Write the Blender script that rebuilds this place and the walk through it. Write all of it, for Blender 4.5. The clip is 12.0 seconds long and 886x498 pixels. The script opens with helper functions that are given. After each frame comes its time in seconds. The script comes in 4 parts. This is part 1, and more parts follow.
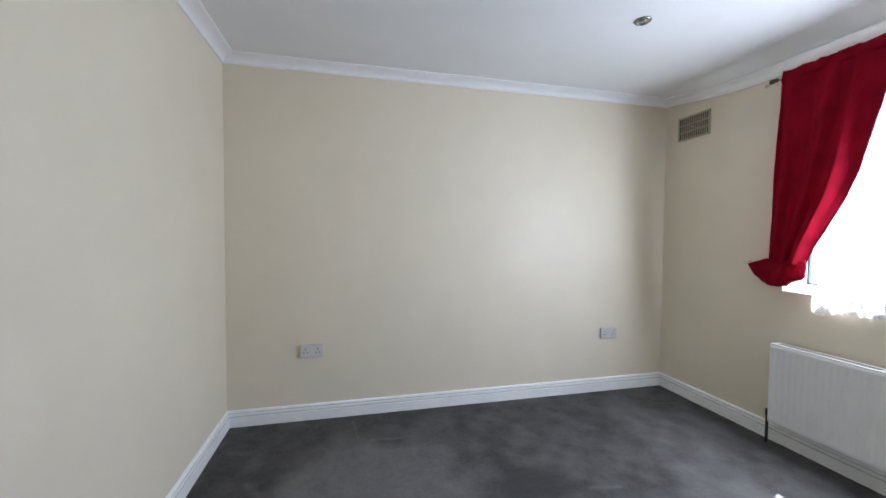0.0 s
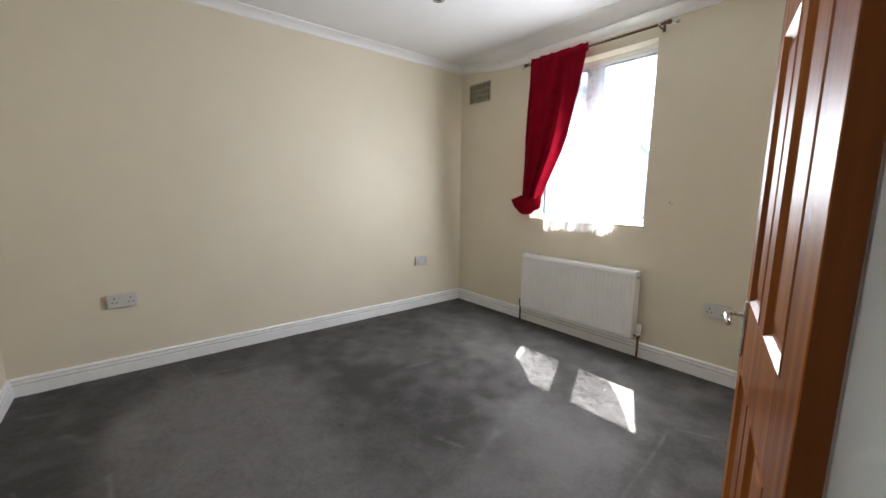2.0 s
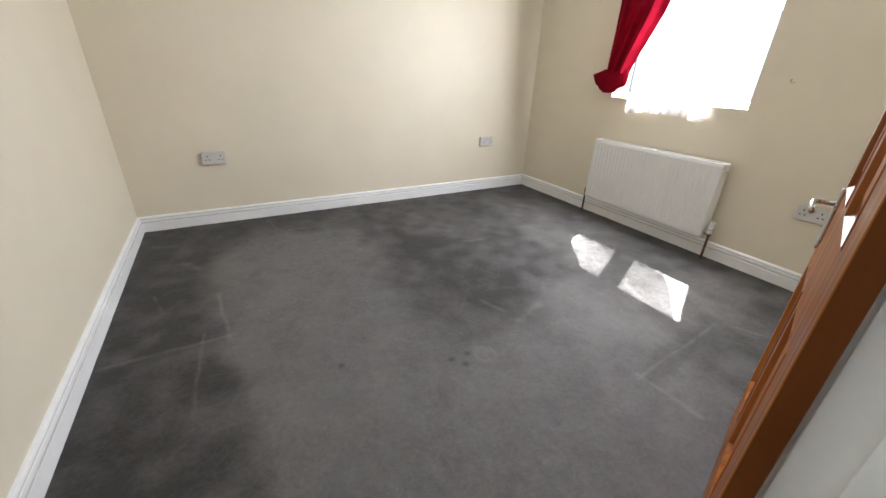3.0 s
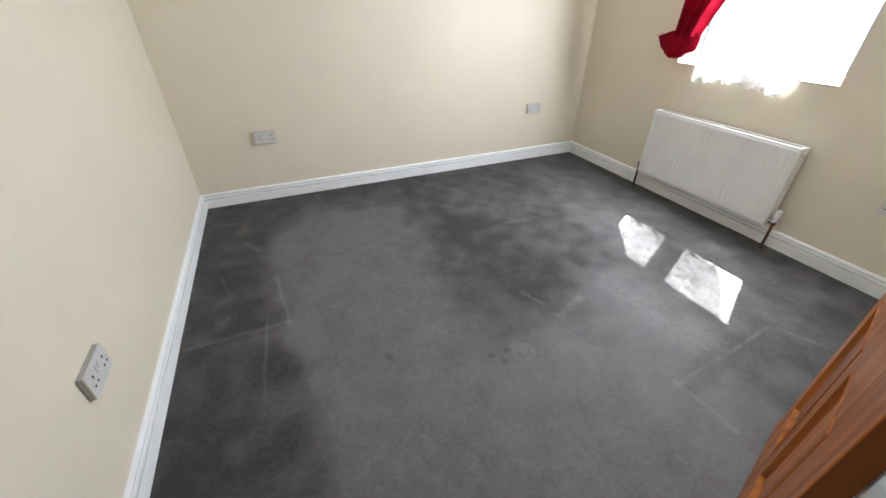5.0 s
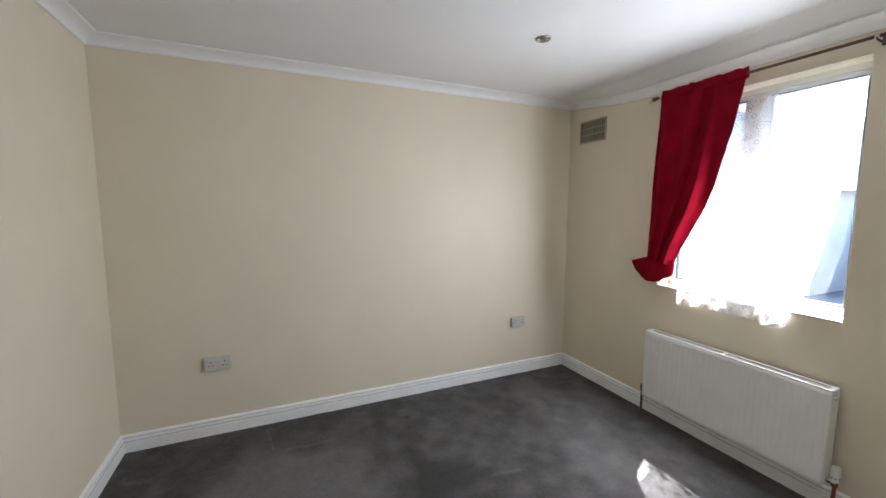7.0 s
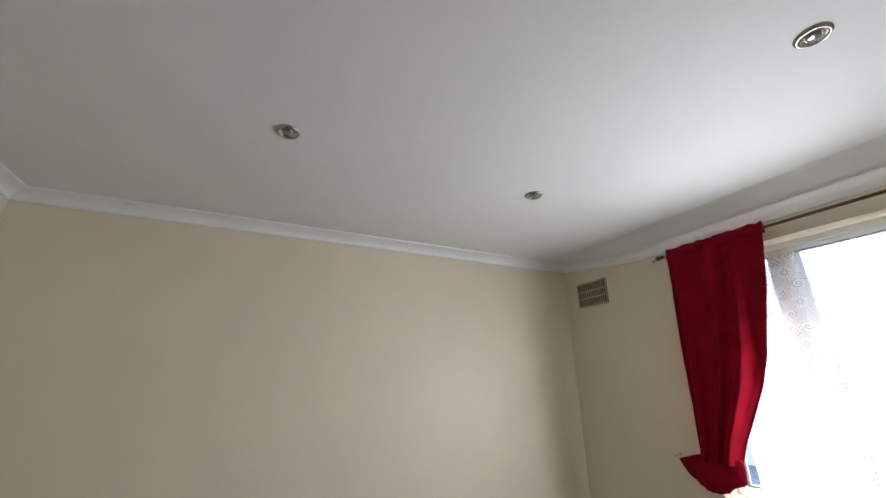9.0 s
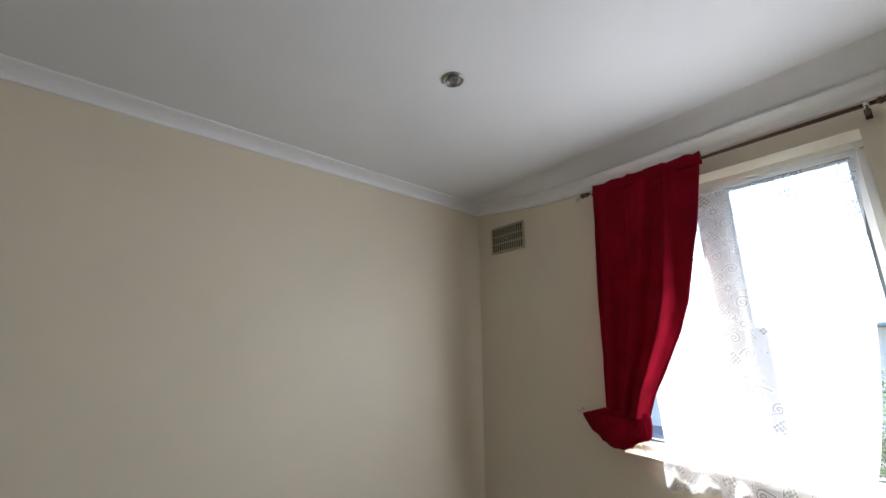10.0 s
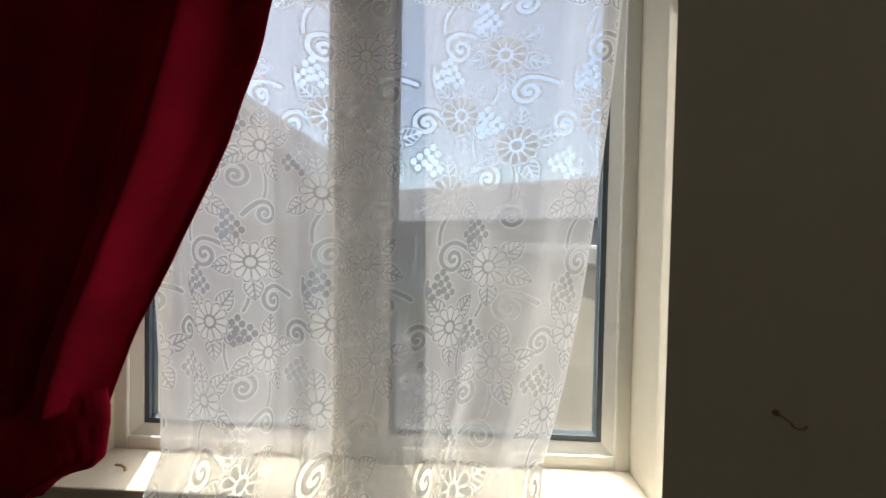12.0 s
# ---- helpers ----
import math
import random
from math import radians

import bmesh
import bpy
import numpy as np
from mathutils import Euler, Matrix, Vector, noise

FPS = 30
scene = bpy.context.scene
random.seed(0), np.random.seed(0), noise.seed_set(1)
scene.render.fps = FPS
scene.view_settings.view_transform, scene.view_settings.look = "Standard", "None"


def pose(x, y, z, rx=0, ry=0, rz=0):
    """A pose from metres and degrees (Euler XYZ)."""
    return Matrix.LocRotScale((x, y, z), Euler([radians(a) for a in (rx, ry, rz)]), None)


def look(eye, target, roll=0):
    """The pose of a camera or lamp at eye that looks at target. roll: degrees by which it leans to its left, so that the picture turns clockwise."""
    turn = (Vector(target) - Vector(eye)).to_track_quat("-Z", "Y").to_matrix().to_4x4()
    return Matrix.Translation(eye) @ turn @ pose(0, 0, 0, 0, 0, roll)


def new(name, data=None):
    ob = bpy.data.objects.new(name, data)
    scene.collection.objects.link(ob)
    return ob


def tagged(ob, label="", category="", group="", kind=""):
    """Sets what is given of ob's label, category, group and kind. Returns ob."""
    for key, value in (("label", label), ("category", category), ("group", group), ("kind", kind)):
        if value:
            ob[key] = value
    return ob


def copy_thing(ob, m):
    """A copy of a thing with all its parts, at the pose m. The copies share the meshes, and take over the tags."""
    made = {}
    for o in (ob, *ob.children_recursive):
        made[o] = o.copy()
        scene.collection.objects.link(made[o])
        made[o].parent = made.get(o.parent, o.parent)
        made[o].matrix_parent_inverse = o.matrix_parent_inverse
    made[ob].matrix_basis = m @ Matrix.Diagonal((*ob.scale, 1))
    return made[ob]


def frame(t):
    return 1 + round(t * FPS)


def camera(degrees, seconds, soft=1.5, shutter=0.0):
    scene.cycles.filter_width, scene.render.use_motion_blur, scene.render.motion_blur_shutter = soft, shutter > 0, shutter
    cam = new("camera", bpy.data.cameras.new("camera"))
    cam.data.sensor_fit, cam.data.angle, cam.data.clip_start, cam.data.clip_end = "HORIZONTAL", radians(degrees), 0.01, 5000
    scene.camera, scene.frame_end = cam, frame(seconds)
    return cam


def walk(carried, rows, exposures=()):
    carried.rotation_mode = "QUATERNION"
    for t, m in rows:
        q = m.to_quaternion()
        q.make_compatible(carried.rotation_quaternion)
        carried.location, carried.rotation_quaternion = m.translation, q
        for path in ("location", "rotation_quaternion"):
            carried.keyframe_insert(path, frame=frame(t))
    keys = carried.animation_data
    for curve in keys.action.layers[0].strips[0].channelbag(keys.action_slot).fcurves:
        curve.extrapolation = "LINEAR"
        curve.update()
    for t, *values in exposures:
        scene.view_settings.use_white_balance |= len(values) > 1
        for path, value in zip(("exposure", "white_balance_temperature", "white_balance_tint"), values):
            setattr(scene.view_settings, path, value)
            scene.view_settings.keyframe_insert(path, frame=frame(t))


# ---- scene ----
cam = camera(98.6, 12.0)
PATH = [
    (0, (0.086, 0.018, 1.28), (0.549, 1.963, 1.208), 0.4),
    (0.5, (0.065, -0.033, 1.3), (1.008, 1.729, 1.222), 0.0),
    (1, (0.031, -0.124, 1.295), (1.302, 1.419, 1.22), 0.0),
    (1.5, (-0.017, -0.234, 1.229), (1.325, 1.247, 1.159), 0.1),
    (2, (-0.103, -0.343, 1.179), (1.152, 1.185, 0.88), 0.5),
    (2.5, (-0.11, -0.382, 1.143), (0.974, 1.19, 0.548), 1.8),
    (3, (-0.089, -0.407, 1.104), (0.807, 1.165, 0.253), 2.2),
    (3.2, (-0.073, -0.416, 1.1), (0.746, 1.146, 0.158), 1.9),
    (4.8, (-0.075, -0.334, 1.288), (0.571, 1.184, 0.156), 0.0),
    (5, (-0.071, -0.327, 1.326), (0.582, 1.214, 0.232), 0.1),
    (5.5, (-0.07, -0.328, 1.416), (0.63, 1.338, 0.558), -0.0),
    (6, (-0.033, -0.318, 1.458), (0.718, 1.452, 0.907), 0.1),
    (6.5, (0.104, -0.2, 1.479), (0.884, 1.61, 1.138), 0.2),
    (7, (0.187, -0.026, 1.492), (0.99, 1.793, 1.278), 0.2),
    (7.5, (0.25, 0.141, 1.531), (1.056, 1.971, 1.497), 0.3),
    (7.7, (0.282, 0.179, 1.561), (1.087, 2.01, 1.61), 0.2),
    (9.3, (0.482, 0.528, 1.542), (1.343, 2.195, 2.235), -0.2),
    (9.5, (0.573, 0.622, 1.506), (1.483, 2.264, 2.195), 0.0),
    (10, (0.766, 0.830, 1.440), (1.989, 2.335, 1.928), 0.1),
    (10.5, (1.046, 0.929, 1.438), (2.628, 2.137, 1.633), -0.2),
    (11, (1.416, 1.069, 1.429), (3.249, 1.864, 1.511), -0.1),
    (11.5, (1.761, 1.202, 1.409), (3.721, 1.599, 1.426), 0.8),
    (12, (2.089, 1.152, 1.368), (4.086, 1.245, 1.324), 1.1),
]

# exposure of the clip's camera, stops
EXPOSE = [(0.0, 4.64, 5420, 12), (0.5, 4.50, 5700, 12), (1.0, 4.27, 5850, 12), (1.5, 4.22, 6050, 12), (2.0, 4.52, 6150, 12), (2.5, 4.85, 6150, 12),
          (3.0, 5.08, 6150, 12), (5.0, 5.15, 5900, 11), (6.5, 4.58, 5950, 11), (7.5, 4.30, 6000, 12), (9.5, 3.92, 6150, 12), (10.0, 3.72, 6050, 12),
          (10.5, 3.50, 5950, 12), (11.0, 3.22, 5950, 12), (11.5, 2.16, 7100, 12), (12.0, 1.42, 6700, 9)]
walk(cam, [(t, look(eye, target, roll)) for t, eye, target, roll in PATH], EXPOSE)

# ---- light: blue sky and one sun that falls steeply through the window ----
SUN = Vector((0.55, 0.263, 1.0)).normalized()
world = bpy.data.worlds.new("sky")
scene.world = world
world.use_nodes = True
wn = world.node_tree.nodes
sky = wn.new("ShaderNodeTexSky")
sky.sky_type = "NISHITA"
sky.sun_disc = False
sky.sun_elevation = math.asin(SUN.z)
sky.sun_rotation = math.atan2(SUN.x, SUN.y)
sky.dust_density = 1.0
wn["Background"].inputs["Strength"].default_value = 0.10
world.node_tree.links.new(sky.outputs["Color"], wn["Background"].inputs["Color"])
sun = new("sun", bpy.data.lights.new("sun", "SUN"))
sun.data.energy = 2.0
sun.data.angle = radians(0.53)
sun.data.color = (1.0, 0.96, 0.91)
sun.matrix_world = look((9, 5, 14), Vector((9, 5, 14)) - SUN)

# added fill lamp, room side of the net: boosts skylight from the uncurtained part of the window opening
glow = new("window_fill", bpy.data.lights.new("window_fill", "AREA"))
glow.data.shape = "RECTANGLE"
glow.data.size, glow.data.size_y = 0.44, 0.52
glow.data.energy = 1.4
glow.data.color = (0.95, 0.98, 1.0)
glow.matrix_world = look((2.630, 1.08, 1.40), (0.0, 1.28, 1.12))

# ---- plan, metres ----
XW, XE, YS, YN = -0.722, 2.68, -0.318, 2.76
ZC = 2.425
WY0, WY1, WZ0, WZ1 = 0.832, 1.825, 0.94, 2.195
DX0, DX1, DZ = -0.215, 0.655, 2.0
EAST_T, SOUTH_T = 0.27, 0.12


# ---- materials ----
def shader(name):
    m = bpy.data.materials.new(name)
    m.use_nodes = True
    nt = m.node_tree
    return m, nt, nt.nodes["Principled BSDF"]


def node(nt, kind, **values):
    n = nt.nodes.new(kind)
    for k, v in values.items():
        n.inputs[k.replace("_", " ")].default_value = v
    return n


def surface(name, col, rough=0.5, metal=0.0, spread=0.06, scale=6.0, fine=180.0, bump=0.05, spec=0.5,
            rough_spread=0.08, stretch=(1, 1, 1), coat=0.0, sheen=0.0, dist=0.002):
    """Paint, metal or plastic with broad blotches, fine grain in the relief and uneven gloss."""
    m, nt, b = shader(name)
    tc = node(nt, "ShaderNodeTexCoord")
    mp = node(nt, "ShaderNodeMapping")
    mp.inputs["Scale"].default_value = stretch
    nt.links.new(tc.outputs["Object"], mp.inputs["Vector"])
    broad = node(nt, "ShaderNodeTexNoise", Scale=scale, Detail=5.0, Roughness=0.6)
    grain = node(nt, "ShaderNodeTexNoise", Scale=fine, Detail=3.0, Roughness=0.6)
    for n in (broad, grain):
        nt.links.new(mp.outputs["Vector"], n.inputs["Vector"])
    ramp = node(nt, "ShaderNodeValToRGB")
    lo = [max(0.0, c * (1 - spread)) for c in col]
    hi = [min(1.0, c * (1 + spread)) for c in col]
    ramp.color_ramp.elements[0].color = (*lo, 1)
    ramp.color_ramp.elements[1].color = (*hi, 1)
    ramp.color_ramp.elements[0].position = 0.3
    ramp.color_ramp.elements[1].position = 0.7
    nt.links.new(broad.outputs["Fac"], ramp.inputs["Fac"])
    nt.links.new(ramp.outputs["Color"], b.inputs["Base Color"])
    rr = node(nt, "ShaderNodeMapRange", To_Min=max(0.02, rough - rough_spread), To_Max=min(1, rough + rough_spread))
    nt.links.new(broad.outputs["Fac"], rr.inputs["Value"])
    nt.links.new(rr.outputs["Result"], b.inputs["Roughness"])
    bp = node(nt, "ShaderNodeBump", Strength=bump, Distance=dist)
    nt.links.new(grain.outputs["Fac"], bp.inputs["Height"])
    nt.links.new(bp.outputs["Normal"], b.inputs["Normal"])
    b.inputs["Metallic"].default_value = metal
    b.inputs["Specular IOR Level"].default_value = spec
    b.inputs["Coat Weight"].default_value = coat
    b.inputs["Coat Roughness"].default_value = 0.08
    b.inputs["Sheen Weight"].default_value = sheen
    return m


def wood_material():
    m, nt, b = shader("varnished_pine")
    tc = node(nt, "ShaderNodeTexCoord")
    info = node(nt, "ShaderNodeObjectInfo")
    shift = node(nt, "ShaderNodeVectorMath")
    shift.operation = "MULTIPLY_ADD"
    shift.inputs[1].default_value = (7, 7, 7)
    nt.links.new(info.outputs["Random"], shift.inputs[0])
    nt.links.new(tc.outputs["Object"], shift.inputs[2])
    mp = node(nt, "ShaderNodeMapping")
    mp.inputs["Scale"].default_value = (1.0, 1.0, 0.06)
    nt.links.new(shift.outputs["Vector"], mp.inputs["Vector"])
    rings = node(nt, "ShaderNodeTexNoise", Scale=22.0, Detail=6.0, Roughness=0.55, Distortion=0.6)
    fibre = node(nt, "ShaderNodeTexNoise", Scale=260.0, Detail=2.0)
    for n in (rings, fibre):
        nt.links.new(mp.outputs["Vector"], n.inputs["Vector"])
    ramp = node(nt, "ShaderNodeValToRGB")
    e = ramp.color_ramp.elements
    e[0].position, e[0].color = 0.32, (0.165, 0.043, 0.006, 1)
    e[1].position, e[1].color = 0.68, (0.40, 0.135, 0.022, 1)
    mid = e.new(0.5)
    mid.color = (0.30, 0.090, 0.013, 1)
    nt.links.new(rings.outputs["Fac"], ramp.inputs["Fac"])
    nt.links.new(ramp.outputs["Color"], b.inputs["Base Color"])
    bp = node(nt, "ShaderNodeBump", Strength=0.08, Distance=0.001)
    nt.links.new(fibre.outputs["Fac"], bp.inputs["Height"])
    nt.links.new(bp.outputs["Normal"], b.inputs["Normal"])
    b.inputs["Roughness"].default_value = 0.45
    b.inputs["Specular IOR Level"].default_value = 0.12
    b.inputs["Coat Weight"].default_value = 0.20
    b.inputs["Coat Roughness"].default_value = 0.10
    return m


def carpet_material():
    """Short grey pile: fibre relief, blotches, and the worn places, dust and painted sheen kept in the mesh."""
    m, nt, b = shader("grey_carpet")
    tc = node(nt, "ShaderNodeTexCoord")
    wear_and_sheen = node(nt, "ShaderNodeAttribute")
    wear_and_sheen.attribute_name = "wear_and_sheen"
    blotch = node(nt, "ShaderNodeTexNoise", Scale=5.0, Detail=7.0, Roughness=0.68, Distortion=0.4)
    tuft = node(nt, "ShaderNodeTexNoise", Scale=260.0, Detail=3.0, Roughness=0.7)
    clump = node(nt, "ShaderNodeTexNoise", Scale=60.0, Detail=4.0, Roughness=0.7)
    for n in (blotch, tuft, clump):
        nt.links.new(tc.outputs["Object"], n.inputs["Vector"])
    a = node(nt, "ShaderNodeMath")
    a.operation = "MULTIPLY_ADD"
    a.inputs[1].default_value = 0.36
    nt.links.new(blotch.outputs["Fac"], a.inputs[0])
    nt.links.new(wear_and_sheen.outputs["Fac"], a.inputs[2])
    a2 = node(nt, "ShaderNodeMath")
    a2.operation = "MULTIPLY_ADD"
    a2.inputs[1].default_value = 0.40
    nt.links.new(clump.outputs["Fac"], a2.inputs[0])
    nt.links.new(a.outputs["Value"], a2.inputs[2])
    ramp = node(nt, "ShaderNodeValToRGB")
    e = ramp.color_ramp.elements
    e[0].position, e[0].color = 0.33, (0.053, 0.051, 0.0495, 1)
    e[1].position, e[1].color = 1.0, (0.200, 0.194, 0.192, 1)
    mid = e.new(0.68)
    mid.color = (0.124, 0.119, 0.1165, 1)
    nt.links.new(a2.outputs["Value"], ramp.inputs["Fac"])
    nt.links.new(ramp.outputs["Color"], b.inputs["Base Color"])
    bp = node(nt, "ShaderNodeBump", Strength=0.55, Distance=0.004)
    mix = node(nt, "ShaderNodeMath")
    mix.operation = "ADD"
    nt.links.new(tuft.outputs["Fac"], mix.inputs[0])
    nt.links.new(clump.outputs["Fac"], mix.inputs[1])
    nt.links.new(mix.outputs["Value"], bp.inputs["Height"])
    nt.links.new(bp.outputs["Normal"], b.inputs["Normal"])
    b.inputs["Roughness"].default_value = 0.8
    b.inputs["Specular IOR Level"].default_value = 0.12
    b.inputs["Sheen Weight"].default_value = 0.05
    b.inputs["Sheen Roughness"].default_value = 0.5
    return m


def velvet_material():
    m, nt, b = shader("red_curtain_cloth")
    tc = node(nt, "ShaderNodeTexCoord")
    broad = node(nt, "ShaderNodeTexNoise", Scale=9.0, Detail=4.0)
    weave = node(nt, "ShaderNodeTexNoise", Scale=420.0, Detail=2.0)
    for n in (broad, weave):
        nt.links.new(tc.outputs["Object"], n.inputs["Vector"])
    ramp = node(nt, "ShaderNodeValToRGB")
    e = ramp.color_ramp.elements
    e[0].position, e[0].color = 0.3, (0.21, 0.003, 0.014, 1)
    e[1].position, e[1].color = 0.7, (0.32, 0.0045, 0.021, 1)
    nt.links.new(broad.outputs["Fac"], ramp.inputs["Fac"])
    nt.links.new(ramp.outputs["Color"], b.inputs["Base Color"])
    b.inputs["Roughness"].default_value = 0.85
    b.inputs["Specular IOR Level"].default_value = 0.06
    b.inputs["Sheen Weight"].default_value = 0.05
    b.inputs["Sheen Tint"].default_value = (0.6, 0.05, 0.08, 1)
    bp = node(nt, "ShaderNodeBump", Strength=0.2, Distance=0.001)
    nt.links.new(weave.outputs["Fac"], bp.inputs["Height"])
    nt.links.new(bp.outputs["Normal"], b.inputs["Normal"])
    glow = node(nt, "ShaderNodeBsdfTranslucent")
    glow.inputs["Color"].default_value = (0.45, 0.005, 0.022, 1)
    mix = node(nt, "ShaderNodeMixShader", Fac=0.18)
    nt.links.new(b.outputs["BSDF"], mix.inputs[1])
    nt.links.new(glow.outputs["BSDF"], mix.inputs[2])
    nt.links.new(mix.outputs["Shader"], nt.nodes["Material Output"].inputs["Surface"])
    return m


def lace_material():
    """White net: how closely it is knitted is kept in the mesh as 'weave'."""
    m, nt, b = shader("white_lace")
    dens = node(nt, "ShaderNodeAttribute")
    dens.attribute_name = "weave"
    tc = node(nt, "ShaderNodeTexCoord")
    knit = node(nt, "ShaderNodeTexNoise", Scale=700.0, Detail=1.0)
    nt.links.new(tc.outputs["Object"], knit.inputs["Vector"])
    k = node(nt, "ShaderNodeMath")
    k.operation = "MULTIPLY_ADD"
    k.inputs[1].default_value = 0.24
    nt.links.new(knit.outputs["Fac"], k.inputs[0])
    off = node(nt, "ShaderNodeMath")
    off.operation = "SUBTRACT"
    off.inputs[1].default_value = 0.12
    off.use_clamp = True
    nt.links.new(dens.outputs["Fac"], k.inputs[2])
    nt.links.new(k.outputs["Value"], off.inputs[0])
    clear = node(nt, "ShaderNodeBsdfTransparent")
    thread = node(nt, "ShaderNodeBsdfDiffuse")
    thread.inputs["Color"].default_value = (0.86, 0.86, 0.86, 1)
    glow = node(nt, "ShaderNodeBsdfTranslucent")
    glow.inputs["Color"].default_value = (0.57, 0.57, 0.57, 1)
    cloth = node(nt, "ShaderNodeMixShader", Fac=0.5)
    nt.links.new(thread.outputs["BSDF"], cloth.inputs[1])
    nt.links.new(glow.outputs["BSDF"], cloth.inputs[2])
    mix = node(nt, "ShaderNodeMixShader")
    nt.links.new(off.outputs["Value"], mix.inputs["Fac"])
    nt.links.new(clear.outputs["BSDF"], mix.inputs[1])
    nt.links.new(cloth.outputs["Shader"], mix.inputs[2])
    nt.links.new(mix.outputs["Shader"], nt.nodes["Material Output"].inputs["Surface"])
    return m


def glass_material():
    m, nt, b = shader("window_glass")
    b.inputs["Transmission Weight"].default_value = 1.0
    b.inputs["Roughness"].default_value = 0.0
    b.inputs["IOR"].default_value = 1.45
    b.inputs["Base Color"].default_value = (0.97, 0.985, 0.98, 1)
    return m


def leaf_material(name, col):
    m, nt, b = shader(name)
    geo = node(nt, "ShaderNodeNewGeometry")
    ramp = node(nt, "ShaderNodeValToRGB")
    ramp.color_ramp.elements[0].color = (*[c * 0.6 for c in col], 1)
    ramp.color_ramp.elements[1].color = (*[c * 1.5 for c in col], 1)
    nt.links.new(geo.outputs["Random Per Island"], ramp.inputs["Fac"])
    nt.links.new(ramp.outputs["Color"], b.inputs["Base Color"])
    b.inputs["Roughness"].default_value = 0.6
    return m


CREAM = surface("cream_wall_paint", (0.77, 0.695, 0.55), 0.5, spread=0.025, scale=2.5, fine=240, bump=0.10, spec=0.35)
WHITE = surface("white_ceiling_paint", (0.80, 0.80, 0.80), 0.7, spread=0.02, scale=2.0, fine=200, bump=0.08, spec=0.3)
GLOSS = surface("white_gloss_paint", (0.92, 0.92, 0.91), 0.35, spread=0.03, scale=9.0, fine=90, bump=0.05)
COVE = surface("white_coving_paint", (0.88, 0.88, 0.88), 0.6, spread=0.02, scale=5.0, fine=150, bump=0.06, spec=0.3)
UPVC = surface("white_upvc", (0.80, 0.785, 0.72), 0.3, spread=0.02, scale=8.0, fine=60, bump=0.02)
SILLW = surface("white_reveal_paint", (0.72, 0.67, 0.55), 0.85, spread=0.04, scale=7.0, fine=150, bump=0.10, spec=0.15)
ENAMEL = surface("white_radiator_enamel", (0.84, 0.84, 0.82), 0.35, spread=0.03, scale=7.0, fine=120, bump=0.03)
# greyer than the gloss paint, to colour shade into the skirting grooves
GROOVE_SHADE = surface("groove_shade_grey", (0.62, 0.61, 0.59), 0.8, spread=0.12, scale=25.0)
BACKBOX = surface("socket_backbox_shade_grey", (0.42, 0.41, 0.38), 0.6, spread=0.1, scale=30.0)
PLASTIC = surface("aged_white_socket_plastic", (0.63, 0.61, 0.575), 0.4, spread=0.03, scale=30.0, fine=300, bump=0.02)
# near-black that paints the shade inside holes and slots
DARK = surface("recess_shade_black", (0.03, 0.028, 0.026), 0.7, spread=0.2, scale=40.0)
GASKET = surface("grey_rubber_gasket", (0.10, 0.125, 0.14), 0.55, spread=0.08, scale=30.0)
CHROME = surface("satin_nickel", (0.62, 0.60, 0.57), 0.28, metal=1.0, spread=0.08, scale=40.0, bump=0.02)
BRASS = surface("aged_brass", (0.48, 0.36, 0.18), 0.4, metal=1.0, spread=0.15, scale=60.0)
COPPER = surface("dull_brown_copper", (0.16, 0.075, 0.045), 0.5, metal=0.7, spread=0.3, scale=40.0)
BLACK_PIPE = surface("dark_painted_pipe", (0.035, 0.03, 0.028), 0.5, spread=0.3, scale=40.0)
BRONZE = surface("dark_bronze_rod", (0.12, 0.075, 0.06), 0.35, metal=0.8, spread=0.2, scale=50.0)
VENT = surface("olive_beige_vent_metal", (0.42, 0.38, 0.27), 0.5, spread=0.12, scale=30.0)
FOLIAGE = leaf_material("garden_leaves", (0.07, 0.11, 0.035))
BARK = surface("bark", (0.13, 0.10, 0.075), 0.9, spread=0.3, scale=12.0, bump=0.5)
RENDERED = surface("cream_masonry_render", (0.50, 0.44, 0.33), 0.9, spread=0.10, scale=3.0, fine=90, bump=0.25)
COPING = surface("stone_coping", (0.42, 0.40, 0.36), 0.85, spread=0.12, scale=8.0, bump=0.2)
YARD = surface("grey_tarmac_yard", (0.13, 0.125, 0.12), 0.9, spread=0.2, scale=1.5, fine=70, bump=0.3)
PAVE = surface("concrete_paving", (0.26, 0.245, 0.22), 0.9, spread=0.15, scale=2.0, fine=70, bump=0.3)
BRICKWORK = surface("pale_grey_brown_brickwork", (0.42, 0.40, 0.37), 0.9, spread=0.15, scale=6.0, fine=60, bump=0.3)
HOUSE_RENDER = surface("pale_grey_house_render", (0.40, 0.40, 0.39), 0.9, spread=0.08, scale=3.0, fine=60, bump=0.2)
SLATE = surface("grey_roof_slate", (0.16, 0.17, 0.19), 0.7, spread=0.2, scale=6.0, bump=0.3)
DARKGLASS = surface("dark_house_glass", (0.04, 0.05, 0.06), 0.1, spread=0.1)
FENCE = surface("weathered_grey_fence_wood", (0.24, 0.23, 0.22), 0.85, spread=0.2, scale=5.0, stretch=(6, 6, 0.6), bump=0.2)
PINE = wood_material()
DARKWOOD = surface("dark_brown_door_edge", (0.15, 0.042, 0.007), 0.6, spec=0.15, spread=0.25, scale=14.0, stretch=(1, 1, 0.08), bump=0.1)
CARPET = carpet_material()
CURTAIN = velvet_material()
LACE = lace_material()
GLASS = glass_material()


